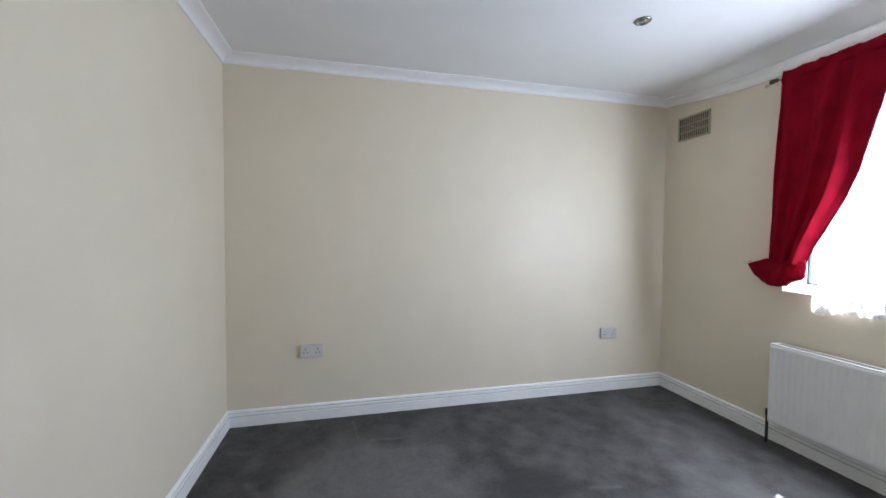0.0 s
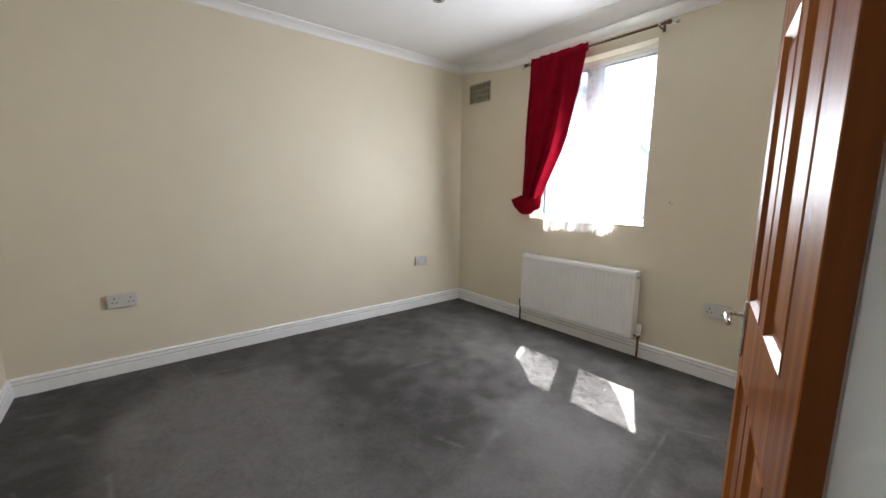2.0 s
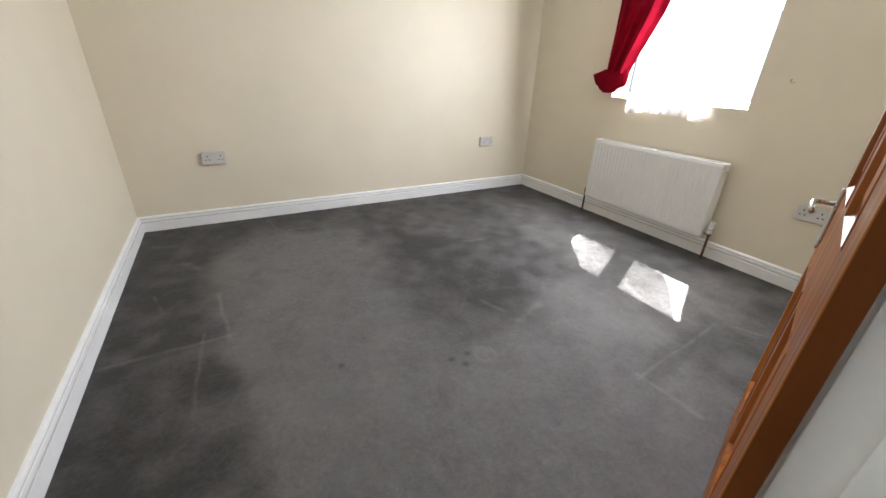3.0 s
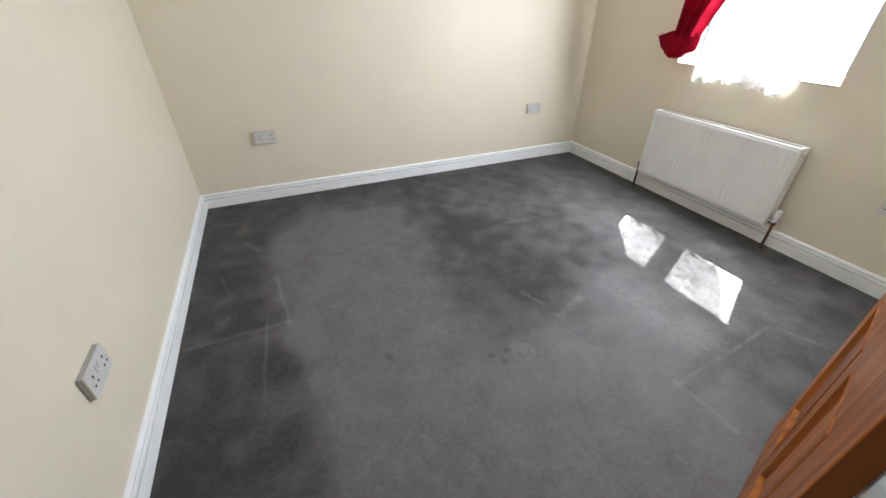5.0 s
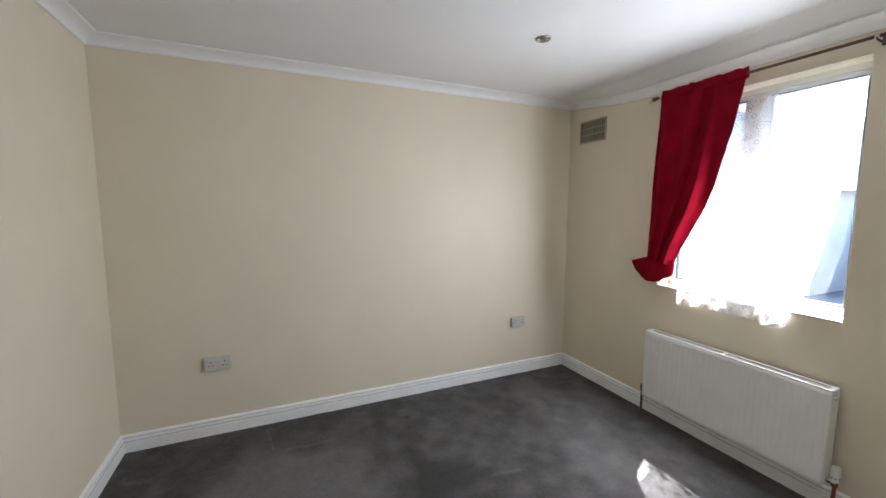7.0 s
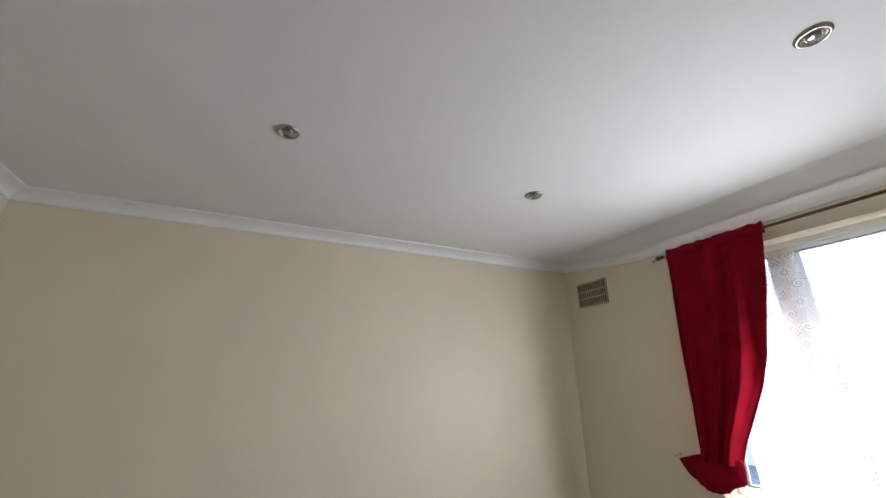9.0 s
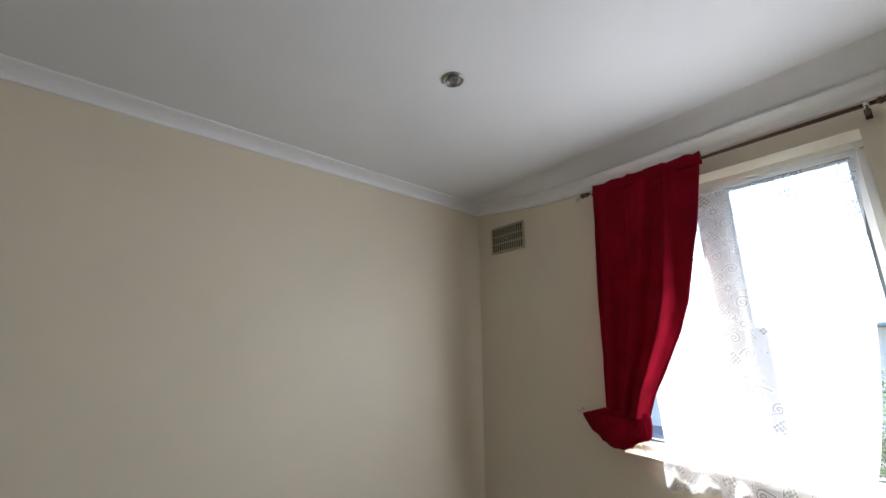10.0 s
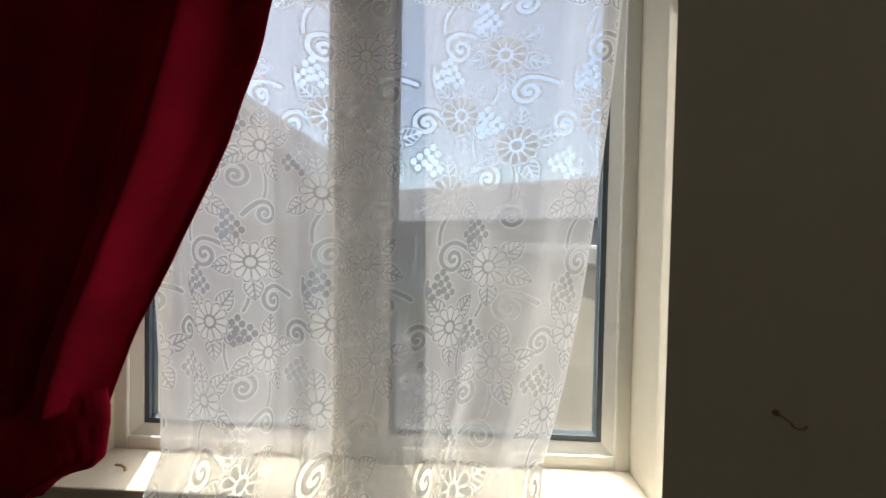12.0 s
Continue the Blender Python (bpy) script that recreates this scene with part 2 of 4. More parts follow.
# ---- building helpers ----
def mesh_of(bm, material, name="mesh", smooth=False):
    bmesh.ops.recalc_face_normals(bm, faces=bm.faces[:])
    me = bpy.data.meshes.new(name)
    if smooth:
        for f in bm.faces:
            f.smooth = True
    bm.to_mesh(me)
    bm.free()
    me.materials.append(material)
    return me


def part(name, bm, material, parent, label="", smooth=False):
    ob = new(name, mesh_of(bm, material, name, smooth))
    ob.parent = parent
    return tagged(ob, label)


def thing(name, at, label, category, group="", kind="", rz=0.0):
    ob = new(name)
    ob.empty_display_size = 0.1
    ob.matrix_basis = pose(*at, 0, 0, rz)
    return tagged(ob, label, category, group, kind)


def setting(name, bm, material, label, category, smooth=False):
    return tagged(new(name, mesh_of(bm, material, name, smooth)), label, category, "", "structure")


def add_box(bm, lo, hi, bevel=0.0, segments=2):
    lo, hi = Vector(lo), Vector(hi)
    got = bmesh.ops.create_cube(bm, size=1.0)["verts"]
    bmesh.ops.transform(bm, matrix=Matrix.LocRotScale((lo + hi) / 2, None, hi - lo), verts=got)
    if bevel:
        edges = list({e for v in got for e in v.link_edges})
        bmesh.ops.bevel(bm, geom=edges, offset=bevel, segments=segments, affect="EDGES", profile=0.5)
    return bm


def box(lo, hi, bevel=0.0, segments=2):
    return add_box(bmesh.new(), lo, hi, bevel, segments)


def boxes(pairs, bevel=0.0):
    bm = bmesh.new()
    for lo, hi in pairs:
        add_box(bm, lo, hi, bevel)
    return bm


def tube(points, radius, sides=14, bm=None, radii=None):
    """A round bar along a line of points, with closed ends."""
    bm = bm or bmesh.new()
    pts = [Vector(p) for p in points]
    rings = []
    for i, p in enumerate(pts):
        d = (pts[min(i + 1, len(pts) - 1)] - pts[max(i - 1, 0)]).normalized()
        a = d.orthogonal().normalized() if i == 0 else (a - d * a.dot(d)).normalized()
        b = d.cross(a)
        r = radii[i] if radii else radius
        rings.append([bm.verts.new(p + (a * math.cos(k) + b * math.sin(k)) * r)
                      for k in (2 * math.pi * j / sides for j in range(sides))])
    for r0, r1 in zip(rings, rings[1:]):
        for j in range(sides):
            bm.faces.new((r0[j], r0[(j + 1) % sides], r1[(j + 1) % sides], r1[j]))
    bm.faces.new(rings[0][::-1])
    bm.faces.new(rings[-1])
    return bm


def lathe(profile, sides=32, bm=None):
    """Turn (radius, height) pairs round the z axis."""
    bm = bm or bmesh.new()
    rings = [[bm.verts.new((r * math.cos(2 * math.pi * j / sides), r * math.sin(2 * math.pi * j / sides), z))
              for j in range(sides)] for r, z in profile]
    for r0, r1 in zip(rings, rings[1:]):
        for j in range(sides):
            bm.faces.new((r0[j], r0[(j + 1) % sides], r1[(j + 1) % sides], r1[j]))
    return bm


def moulding(profile, start, end, inward, mitre=(True, True)):
    """A strip of (depth, height) profile along a wall; mitred ends meet the next wall's strip."""
    bm = bmesh.new()
    s, e, n = Vector(start), Vector(end), Vector(inward)
    d = (e - s).normalized()
    a = [bm.verts.new(s + n * p + Vector((0, 0, h)) + d * (p if mitre[0] else 0)) for p, h in profile]
    b = [bm.verts.new(e + n * p + Vector((0, 0, h)) - d * (p if mitre[1] else 0)) for p, h in profile]
    k = len(profile)
    for i in range(k):
        bm.faces.new((a[i], a[(i + 1) % k], b[(i + 1) % k], b[i]))
    bm.faces.new(a[::-1])
    bm.faces.new(b)
    return bm


def grid_mesh(name, px, py, pz, material, attr="", values=None):
    """A smooth sheet from arrays of places, rows by columns."""
    rows, cols = px.shape
    co = np.stack([px, py, pz], -1).reshape(-1, 3).astype(np.float32)
    i = np.arange(rows * cols).reshape(rows, cols)
    quads = np.stack([i[:-1, :-1], i[:-1, 1:], i[1:, 1:], i[1:, :-1]], -1).reshape(-1, 4)
    me = bpy.data.meshes.new(name)
    me.vertices.add(len(co))
    me.vertices.foreach_set("co", co.ravel())
    me.loops.add(quads.size)
    me.loops.foreach_set("vertex_index", quads.ravel().astype(np.int32))
    me.polygons.add(len(quads))
    me.polygons.foreach_set("loop_start", np.arange(0, quads.size, 4, dtype=np.int32))
    me.polygons.foreach_set("use_smooth", np.ones(len(quads), dtype=bool))
    if attr:
        me.attributes.new(attr, "FLOAT", "POINT").data.foreach_set("value", values.ravel().astype(np.float32))
    me.update(calc_edges=True)
    me.validate()
    me.materials.append(material)
    return me


def value_noise(x, y, cell, seed):
    """Smooth noise from 0 to 1 over arrays of places."""
    rng = np.random.default_rng(seed)
    t = rng.random((64, 64))
    u, v = x / cell, y / cell
    i, j = np.floor(u).astype(int), np.floor(v).astype(int)
    f, g = u - i, v - j
    f, g = f * f * (3 - 2 * f), g * g * (3 - 2 * g)
    p = lambda a, b: t[a % 64, b % 64]
    return (p(i, j) * (1 - f) + p(i + 1, j) * f) * (1 - g) + (p(i, j + 1) * (1 - f) + p(i + 1, j + 1) * f) * g


# ---- the room's shell ----
T = 0.15
setting("wall_north", box((XW - T, YN, -0.1), (XE + EAST_T, YN + T, ZC + 0.1)), CREAM, "plain cream painted bedroom wall with two sockets", "wall")
setting("wall_west", box((XW - T, YS - SOUTH_T, -0.1), (XW, YN - 0.0005, ZC + 0.1)), CREAM, "plain cream painted bedroom wall with a double socket", "wall")
setting("wall_east", boxes([
    ((XE, YS - SOUTH_T, -0.1), (XE + EAST_T, WY0, ZC + 0.1)), ((XE, WY1, -0.1), (XE + EAST_T, YN - 0.0005, ZC + 0.1)),
    ((XE, WY0, -0.1), (XE + EAST_T, WY1, WZ0)), ((XE, WY0, WZ1), (XE + EAST_T, WY1, ZC + 0.1))]),
    CREAM, "cream painted outer wall with the window in it", "wall")
setting("wall_south", boxes([
    ((XW, YS - SOUTH_T, -0.1), (DX0 - 0.03, YS, ZC + 0.1)), ((DX1 + 0.03, YS - SOUTH_T, -0.1), (XE, YS, ZC + 0.1)),
    ((DX0 - 0.03, YS - SOUTH_T, DZ + 0.03), (DX1 + 0.03, YS, ZC + 0.1))]),
    CREAM, "cream painted inner wall with the open doorway", "wall")
setting("ceiling", box((XW - T, YS - SOUTH_T, ZC), (XE + EAST_T, YN + T, ZC + 0.12)), WHITE, "smooth white painted ceiling with small downlights", "ceiling")
setting("floor_slab", box((XW - T, YS - SOUTH_T, -0.249), (XE + EAST_T, YN + T, -0.012)), PAVE, "concrete slab under the carpet", "floor")

# hall behind the doorway, closed all round
HY = -1.75
setting("hall_floor", box((-1.3, HY - 0.1, -0.249), (1.9, YS - SOUTH_T, 0.0)), surface("hall_floor_beige", (0.3, 0.26, 0.2), 0.6), "plain hall floor beyond the doorway", "floor")
setting("hall_ceiling", box((-1.3, HY - 0.1, ZC), (1.9, YS - SOUTH_T, ZC + 0.1)), WHITE, "plain white hall ceiling", "ceiling")
setting("hall_wall_south", box((-1.3, HY - 0.1, 0.0), (1.9, HY, ZC)), CREAM, "plain cream hall wall", "wall")
setting("hall_wall_west", box((-1.4, HY - 0.1, 0.0), (-1.3, YS - SOUTH_T, ZC)), CREAM, "plain cream hall wall", "wall")
setting("hall_wall_east", box((1.9, HY - 0.1, 0.0), (2.0, YS - SOUTH_T, ZC)), CREAM, "plain cream hall wall", "wall")


# carpet: worn places, dust, dents of furniture, a ring and one painted sheen
def blob(x, y, cx, cy, rx, ry, turn=0.0, soft=0.35):
    c, s = math.cos(radians(turn)), math.sin(radians(turn))
    u, v = ((x - cx) * c + (y - cy) * s) / rx, (-(x - cx) * s + (y - cy) * c) / ry
    return 1 / (1 + np.exp((np.sqrt(u * u + v * v) - 1) / soft * 3))


def streak(x, y, a, b, width):
    ax, ay, bx, by = *a, *b
    t = np.clip(((x - ax) * (bx - ax) + (y - ay) * (by - ay)) / ((bx - ax) ** 2 + (by - ay) ** 2), 0, 1)
    d = np.hypot(x - ax - t * (bx - ax), y - ay - t * (by - ay))
    return np.exp(-((d / width) ** 2))


def carpet():
    nx, ny = 426, 388
    x, y = np.meshgrid(np.linspace(XW + 0.004, XE - 0.004, nx), np.linspace(YS - SOUTH_T, YN - 0.004, ny))
    wx = x + 0.11 * (value_noise(x, y, 0.35, 3) - 0.5) + 0.07 * (value_noise(x, y, 0.12, 4) - 0.5)
    wy = y + 0.11 * (value_noise(x, y, 0.35, 5) - 0.5) + 0.07 * (value_noise(x, y, 0.12, 6) - 0.5)
    side = lambda d, soft: 1 / (1 + np.exp(-d / soft))
    top = 2.36 - 0.30 * np.maximum(wx - 0.25, 0) - 1.1 * np.maximum(-0.02 - wx, 0)
    walked = side(wx + 0.29 - 0.12 * side(1.0 - wy, 0.06), 0.022) * side(0.61 + 0.04 * np.sin(wy * 4) - wx, 0.045) * side(top - wy, 0.045)
    front = side(0.45 + 0.34 * wx - wy, 0.028) * side(1.62 - 0.45 * np.maximum(0.45 - wy, 0) - wx, 0.05) * side(wx + 0.22, 0.05)
    pale = np.maximum(walked, front)
    w = 0.34 * pale + 0.09
    # the first, long pale blob paints the window's sheen on the pile beside the radiator
    w += 0.20 * blob(wx, wy, 2.00, 1.80, 0.21, 0.75, -10, 0.3) + 0.08 * blob(wx, wy, 1.95, 0.55, 0.4, 0.14, 15, 0.3)
    w -= 0.10 * blob(wx, wy, 1.05, 1.25, 0.22, 0.70, 12) + 0.06 * blob(wx, wy, -0.55, 1.3, 0.2, 1.3) + 0.14 * blob(wx, wy, 1.42, 0.24, 0.24, 0.07, 25)
    w += 0.05 * blob(wx, wy, 1.35, 2.0, 0.35, 0.5, 20)
    w += (0.24 - 0.17 * pale) * (value_noise(x, y, 0.09, 7) - 0.5) + 0.08 * (value_noise(x, y, 0.03, 8) - 0.5)
    broken = 0.35 + 0.9 * value_noise(x, y, 0.05, 9)
    lines = [((-0.67, 1.22), (-0.21, 1.24), .010), ((-0.27, 1.64), (-0.23, 1.20), .008), ((0.09, 2.66), (0.12, 2.42), .007),
             ((0.20, 2.39), (0.47, 2.38), .010), ((2.36, 2.46), (2.57, 2.41), .010), ((-0.42, 2.08), (-0.36, 1.98), .022),
             ((-0.33, 1.30), (-0.36, 0.80), .006), ((1.27, 1.68), (1.42, 1.66), .014), ((1.02, 0.76), (1.20, 0.82), .020),
             ((1.22, 0.24), (1.24, -0.02), .010), ((1.93, 0.28), (2.02, 0.10), .008), ((1.2, 0.22), (1.9, 0.30), .007),
             ((-0.55, 1.75), (-0.5, 1.55), .007), ((-0.6, 2.42), (-0.5, 2.4), .02), ((0.95, 0.98), (1.0, 0.86), .012)]
    for a, b, width in lines:
        w += 0.24 * broken * streak(wx * 0.15 + x * 0.85, wy * 0.15 + y * 0.85, a, b, width)
    r = np.hypot(x - 0.735, y - 0.628)
    ring = np.exp(-(((r - 0.045) / 0.008) ** 2))
    w += 0.07 * ring
    for cx, cy in ((0.62, 0.61), (0.66, 0.66), (0.58, 0.66), (1.0, 2.44), (1.3, 2.6), (0.16, 0.83)):
        w -= 0.35 * np.exp(-((np.hypot(x - cx, y - cy) / 0.013) ** 2))
    z = 0.002 * (value_noise(x, y, 0.02, 11) - 0.5) + 0.003 * (value_noise(x, y, 0.15, 12) - 0.5) - 0.004 * ring
    me = grid_mesh("floor", x, y, z, CARPET, "wear_and_sheen", w)
    tagged(new("floor", me), "worn dark grey carpet with dust patches, furniture marks and a painted pale sheen", "carpet", "", "structure")


carpet()

# skirting board and coving, one strip a wall
SKIRT = [(0.0, 0.0), (0.020, 0.0), (0.020, 0.064), (0.0185, 0.066), (0.0140, 0.067), (0.0140, 0.0715), (0.0175, 0.0735), (0.0170, 0.087),
         (0.0125, 0.0885), (0.0125, 0.0935), (0.0145, 0.0955), (0.0130, 0.102), (0.008, 0.107), (0.0, 0.109)]
COVING = [(0.0, 0.0), (0.010, 0.0), (0.012, 0.006)] + [
    (0.012 + 0.060 * (1 - math.cos(a)), 0.006 + 0.038 * math.sin(a)) for a in (0.26 * i for i in range(1, 6))] + [
    (0.075, 0.046), (0.080, 0.048), (0.080, 0.055), (0.0, 0.055)]
ZCOVE = ZC - 0.055


def shade_grooves(board):
    """Paints the shade in the two grooves of a skirting board as a greyer colour."""
    board.data.materials.append(GROOVE_SHADE)
    for f in board.data.polygons:
        if abs(f.normal.z) < 0.999 and (0.0665 < f.center.z < 0.0718 or 0.0878 < f.center.z < 0.0940) and len(f.vertices) == 4:
            f.material_index = 1


for nm, a, b, n, mit in (("north", (XW, YN, 0), (XE, YN, 0), (0, -1, 0), (True, True)),
                         ("east", (XE, YS, 0), (XE, YN, 0), (-1, 0, 0), (True, True)),
                         ("west", (XW, YS, 0), (XW, YN, 0), (1, 0, 0), (True, True))):
    shade_grooves(setting("baseboard_" + nm, moulding(SKIRT, a, b, n, mit), GLOSS, "white gloss moulded skirting board", "skirting"))
    up = Vector((0, 0, ZCOVE))
    if nm == "east":
        continue
    setting("coving_" + nm, moulding(COVING, Vector(a) + up, Vector(b) + up, n, mit), COVE, "white plaster coving under the ceiling", "coving", smooth=False)
shade_grooves(setting("baseboard_south", moulding(SKIRT, (DX1 + 0.1, YS, 0), (XE, YS, 0), (0, 1, 0), (False, True)), GLOSS, "white gloss moulded skirting board", "skirting"))
setting("coving_south", moulding(COVING, (XW, YS, ZCOVE), (XE, YS, ZCOVE), (0, 1, 0)), COVE, "white plaster coving under the ceiling", "coving")


# the plaster dips along the window wall and eases back up to the far corner; the coving follows it
def dip(y):
    t = np.clip((2.76 - y) / 0.80, 0, 1)
    return 0.085 * np.sin(t * math.pi / 2) ** 1.3


def swept_strip(name, profile, lowered, material, label, category):
    """A strip of (depth, height) profile down the window wall; `lowered` says how much of the dip each point takes."""
    ys = np.concatenate([np.linspace(YS, 1.90, 30), np.linspace(1.93, YN, 40)])
    depth, height, take = (np.array(c)[None, :] for c in (*zip(*profile), lowered))
    yy = np.repeat(ys[:, None], depth.shape[1], 1)
    yy = np.minimum(yy, YN - 0.0005 - np.where(np.arange(len(ys))[:, None] == len(ys) - 1, depth, 0) * (category == "coving"))
    me = grid_mesh(name, XE - 0.0005 - depth + 0 * yy, yy, height - take * dip(ys)[:, None], material)
    me.polygons.foreach_set("use_smooth", np.zeros(len(me.polygons), dtype=bool) if category == "coving" else np.ones(len(me.polygons), dtype=bool))
    tagged(new(name, me), label, category, "", "structure")


swept_strip("coving_east", [(p, ZCOVE + h) for p, h in COVING], [1.0] * len(COVING), COVE, "white plaster coving that dips over the window", "coving")
DIP = [(0.060 + 0.12 * k / 12, 0.5 + 0.5 * math.cos(math.pi * k / 12)) for k in range(13)]
swept_strip("ceiling_dip", [(p, ZC + 0.001 * (k == 1.0) - 0.0015 * (k < 1.0) + 0.006 * (k < 0.001)) for p, k in DIP], [k for _, k in DIP], WHITE,
            "smooth white ceiling plaster sloping down to the window wall", "ceiling")


# ---- window ----
def window():
    win = thing("window_1", (XE, (WY0 + WY1) / 2, WZ0), "white plastic double window in a deep reveal, sunlit", "window", kind="structure")
    oy = (WY0 + WY1) / 2

    def p(name, pairs, mat, label="", bevel=0.0, parent=None):
        loc = [((lo[0] - XE, lo[1] - oy, lo[2] - WZ0), (hi[0] - XE, hi[1] - oy, hi[2] - WZ0)) for lo, hi in pairs]
        return part(name, boxes(loc, bevel), mat, parent or win, label)

    a, b, c, d = WY0, WY1, WZ0, WZ1
    e = 0.004
    xf = XE + 0.115
    p("sill", [((XE - 0.004, a + e, c), (xf, b - e, c + 0.012))], SILLW, "white painted window sill", 0.003)
    p("reveal_side", [((XE, a, c), (xf, a + e, d))], SILLW)
    p("reveal_side", [((XE, b - e, c), (xf, b, d))], SILLW)
    p("reveal_top", [((XE, a + e, d - e), (xf, b - e, d))], SILLW)
    part("sill_screw", tube([(0.045, 1.735 - oy, 0.011), (0.045, 1.735 - oy, 0.018), (0.045, 1.742 - oy, 0.022), (0.045, 1.752 - oy, 0.022)], 0.0022, 8), BRASS, win, smooth=True)
    m0, m1 = 1.287, 1.399
    # outer frame, then a bevelled bead round either pane
    p("frame_jamb", [((xf, a, c), (xf + 0.065, a + 0.03, d))], UPVC, "", 0.003)
    p("frame_jamb", [((xf, b - 0.03, c), (xf + 0.065, b, d))], UPVC, "", 0.003)
    p("frame_rail", [((xf, a + 0.03, c), (xf + 0.065, b - 0.03, c + 0.035))], UPVC, "", 0.003)
    p("frame_rail", [((xf, a + 0.03, d - 0.035), (xf + 0.065, b - 0.03, d))], UPVC, "", 0.003)
    p("mullion", [((xf, m0 + 0.016, c + 0.035), (xf + 0.065, m1 - 0.016, d - 0.035))], UPVC, "", 0.003)
    for y0, y1 in ((a + 0.03, m0 + 0.016), (m1 - 0.016, b - 0.03)):
        z0, z1 = c + 0.035, d - 0.035
        w = 0.018
        bm = bmesh.new()
        outer = [(y0, z0), (y1, z0), (y1, z1), (y0, z1)]
        inner = [(y0 + w, z0 + w), (y1 - w, z0 + w), (y1 - w, z1 - w), (y0 + w, z1 - w)]
        ov = [bm.verts.new((xf + 0.006 - XE, y - oy, z - WZ0)) for y, z in outer]
        iv = [bm.verts.new((xf + 0.018 - XE, y - oy, z - WZ0)) for y, z in inner]
        bv = [bm.verts.new((xf + 0.026 - XE, y - oy, z - WZ0)) for y, z in inner]
        for i in range(4):
            j = (i + 1) % 4
            bm.faces.new((ov[i], ov[j], iv[j], iv[i]))
            bm.faces.new((iv[i], iv[j], bv[j], bv[i]))
        part("glazing_bead", bm, UPVC, win)
        y0, y1, z0, z1 = y0 + w, y1 - w, z0 + w, z1 - w
        g = 0.010
        x0, x1 = xf + 0.020, xf + 0.044
        p("gasket", [((x0, y0, z0), (x1, y0 + g, z1)), ((x0, y1 - g, z0), (x1, y1, z1)),
                     ((x0, y0 + g, z0), (x1, y1 - g, z0 + g)), ((x0, y0 + g, z1 - g), (x1, y1 - g, z1))], GASKET, "grey rubber gasket")
        pane = p("pane", [((xf + 0.028, y0 + g, z0 + g), (xf + 0.032, y1 - g, z1 - g))], GLASS, "clear window pane")
        pane.visible_shadow = False
    return win


window()


# ---- door, folded back against the south wall, and its white lining ----
def door():
    hinge, latch = Vector((0.645, -0.263)), Vector((1.372, -0.052))
    turn = math.degrees(math.atan2(latch.y - hinge.y, latch.x - hinge.x))
    d = thing("door_1", (hinge.x, hinge.y, 0.012), "orange varnished six-panel pine door, folded wide open", "door", kind="structure", rz=turn)
    W, H, TH = 0.757, 1.96, 0.040
    st, mu = 0.096, 0.088
    c0, c1 = (W - mu) / 2, (W + mu) / 2
    rails = [(0.0, 0.20), (0.645, 0.85), (1.585, 1.69), (1.86, H)]
    XH = -0.046
    for x0, x1 in ((XH, st), (W - st, W)):
        part("stile", box((x0, -TH, 0), (x1, 0, H), 0.0025), PINE, d)
    for z0, z1 in rails:
        part("rail", box((st, -TH + 0.0005, z0), (W - st, -0.0005, z1), 0.0015), PINE, d)
    for (z0, z1) in zip([r[1] for r in rails[:-1]], [r[0] for r in rails[1:]]):
        part("muntin", box((c0, -TH + 0.0005, z0), (c1, -0.0005, z1), 0.0015), PINE, d)
        for x0, x1 in ((st, c0), (c1, W - st)):
            bm = bmesh.new()
            # raised and fielded panel inside an ogee moulding, both faces
            steps = [(0.0, -0.001), (0.006, 0.002), (0.012, -0.004), (0.018, -0.010), (0.024, -0.013), (0.030, -0.013), (0.062, -0.006)]
            for side in (1, -1):
                loops = []
                for inset, dep in steps:
                    y = dep if side > 0 else -TH - dep
                    loops.append([bm.verts.new(v) for v in ((x0 + inset, y, z0 + inset), (x1 - inset, y, z0 + inset),
                                                           (x1 - inset, y, z1 - inset), (x0 + inset, y, z1 - inset))])
                for l0, l1 in zip(loops, loops[1:]):
                    for i in range(4):
                        bm.faces.new((l0[i], l0[(i + 1) % 4], l1[(i + 1) % 4], l1[i]))
                bm.faces.new(loops[-1])
            part("panel", bm, PINE, d)
    # thin slip over the hinge end, darker brown than the pine
    part("hinge_edge", box((XH - 0.0014, -TH + 0.001, 0.002), (XH - 0.0002, -0.002, H - 0.002)), DARKWOOD, d, "door edge, darker brown than the faces")
    # lever handles on long plates, both faces
    for side in (1, -1):
        y = 0.0 if side > 0 else -TH
        q = lambda a: y + side * a
        lo, hi = sorted((q(0), q(0.007)))
        plate = part("handle_plate", box((W - 0.068, lo, 0.675), (W - 0.026, hi, 0.845), 0.002), CHROME, d, "satin nickel handle plate")
        part("lever", tube([(W - 0.047, q(0.006), 0.80), (W - 0.047, q(0.034), 0.80), (W - 0.049, q(0.046), 0.80),
                            (W - 0.060, q(0.050), 0.799), (W - 0.085, q(0.050), 0.796), (W - 0.112, q(0.048), 0.789), (W - 0.120, q(0.045), 0.785)],
                           0.0065), CHROME, plate, "curved satin nickel lever", True)
        part("screw", tube([(W - 0.047, q(0.006), 0.69), (W - 0.047, q(0.0085), 0.69)], 0.004, 10), CHROME, plate)
        part("screw", tube([(W - 0.047, q(0.006), 0.832), (W - 0.047, q(0.0085), 0.832)], 0.004, 10), CHROME, plate)
    part("latch_plate", box((W - 0.001, -0.028, 0.70), (W + 0.002, -0.006, 0.84), 0.0005), CHROME, d, "steel latch plate on the edge")
    part("latch_bolt", box((W, -0.024, 0.78), (W + 0.009, -0.012, 0.80), 0.002), CHROME, d)
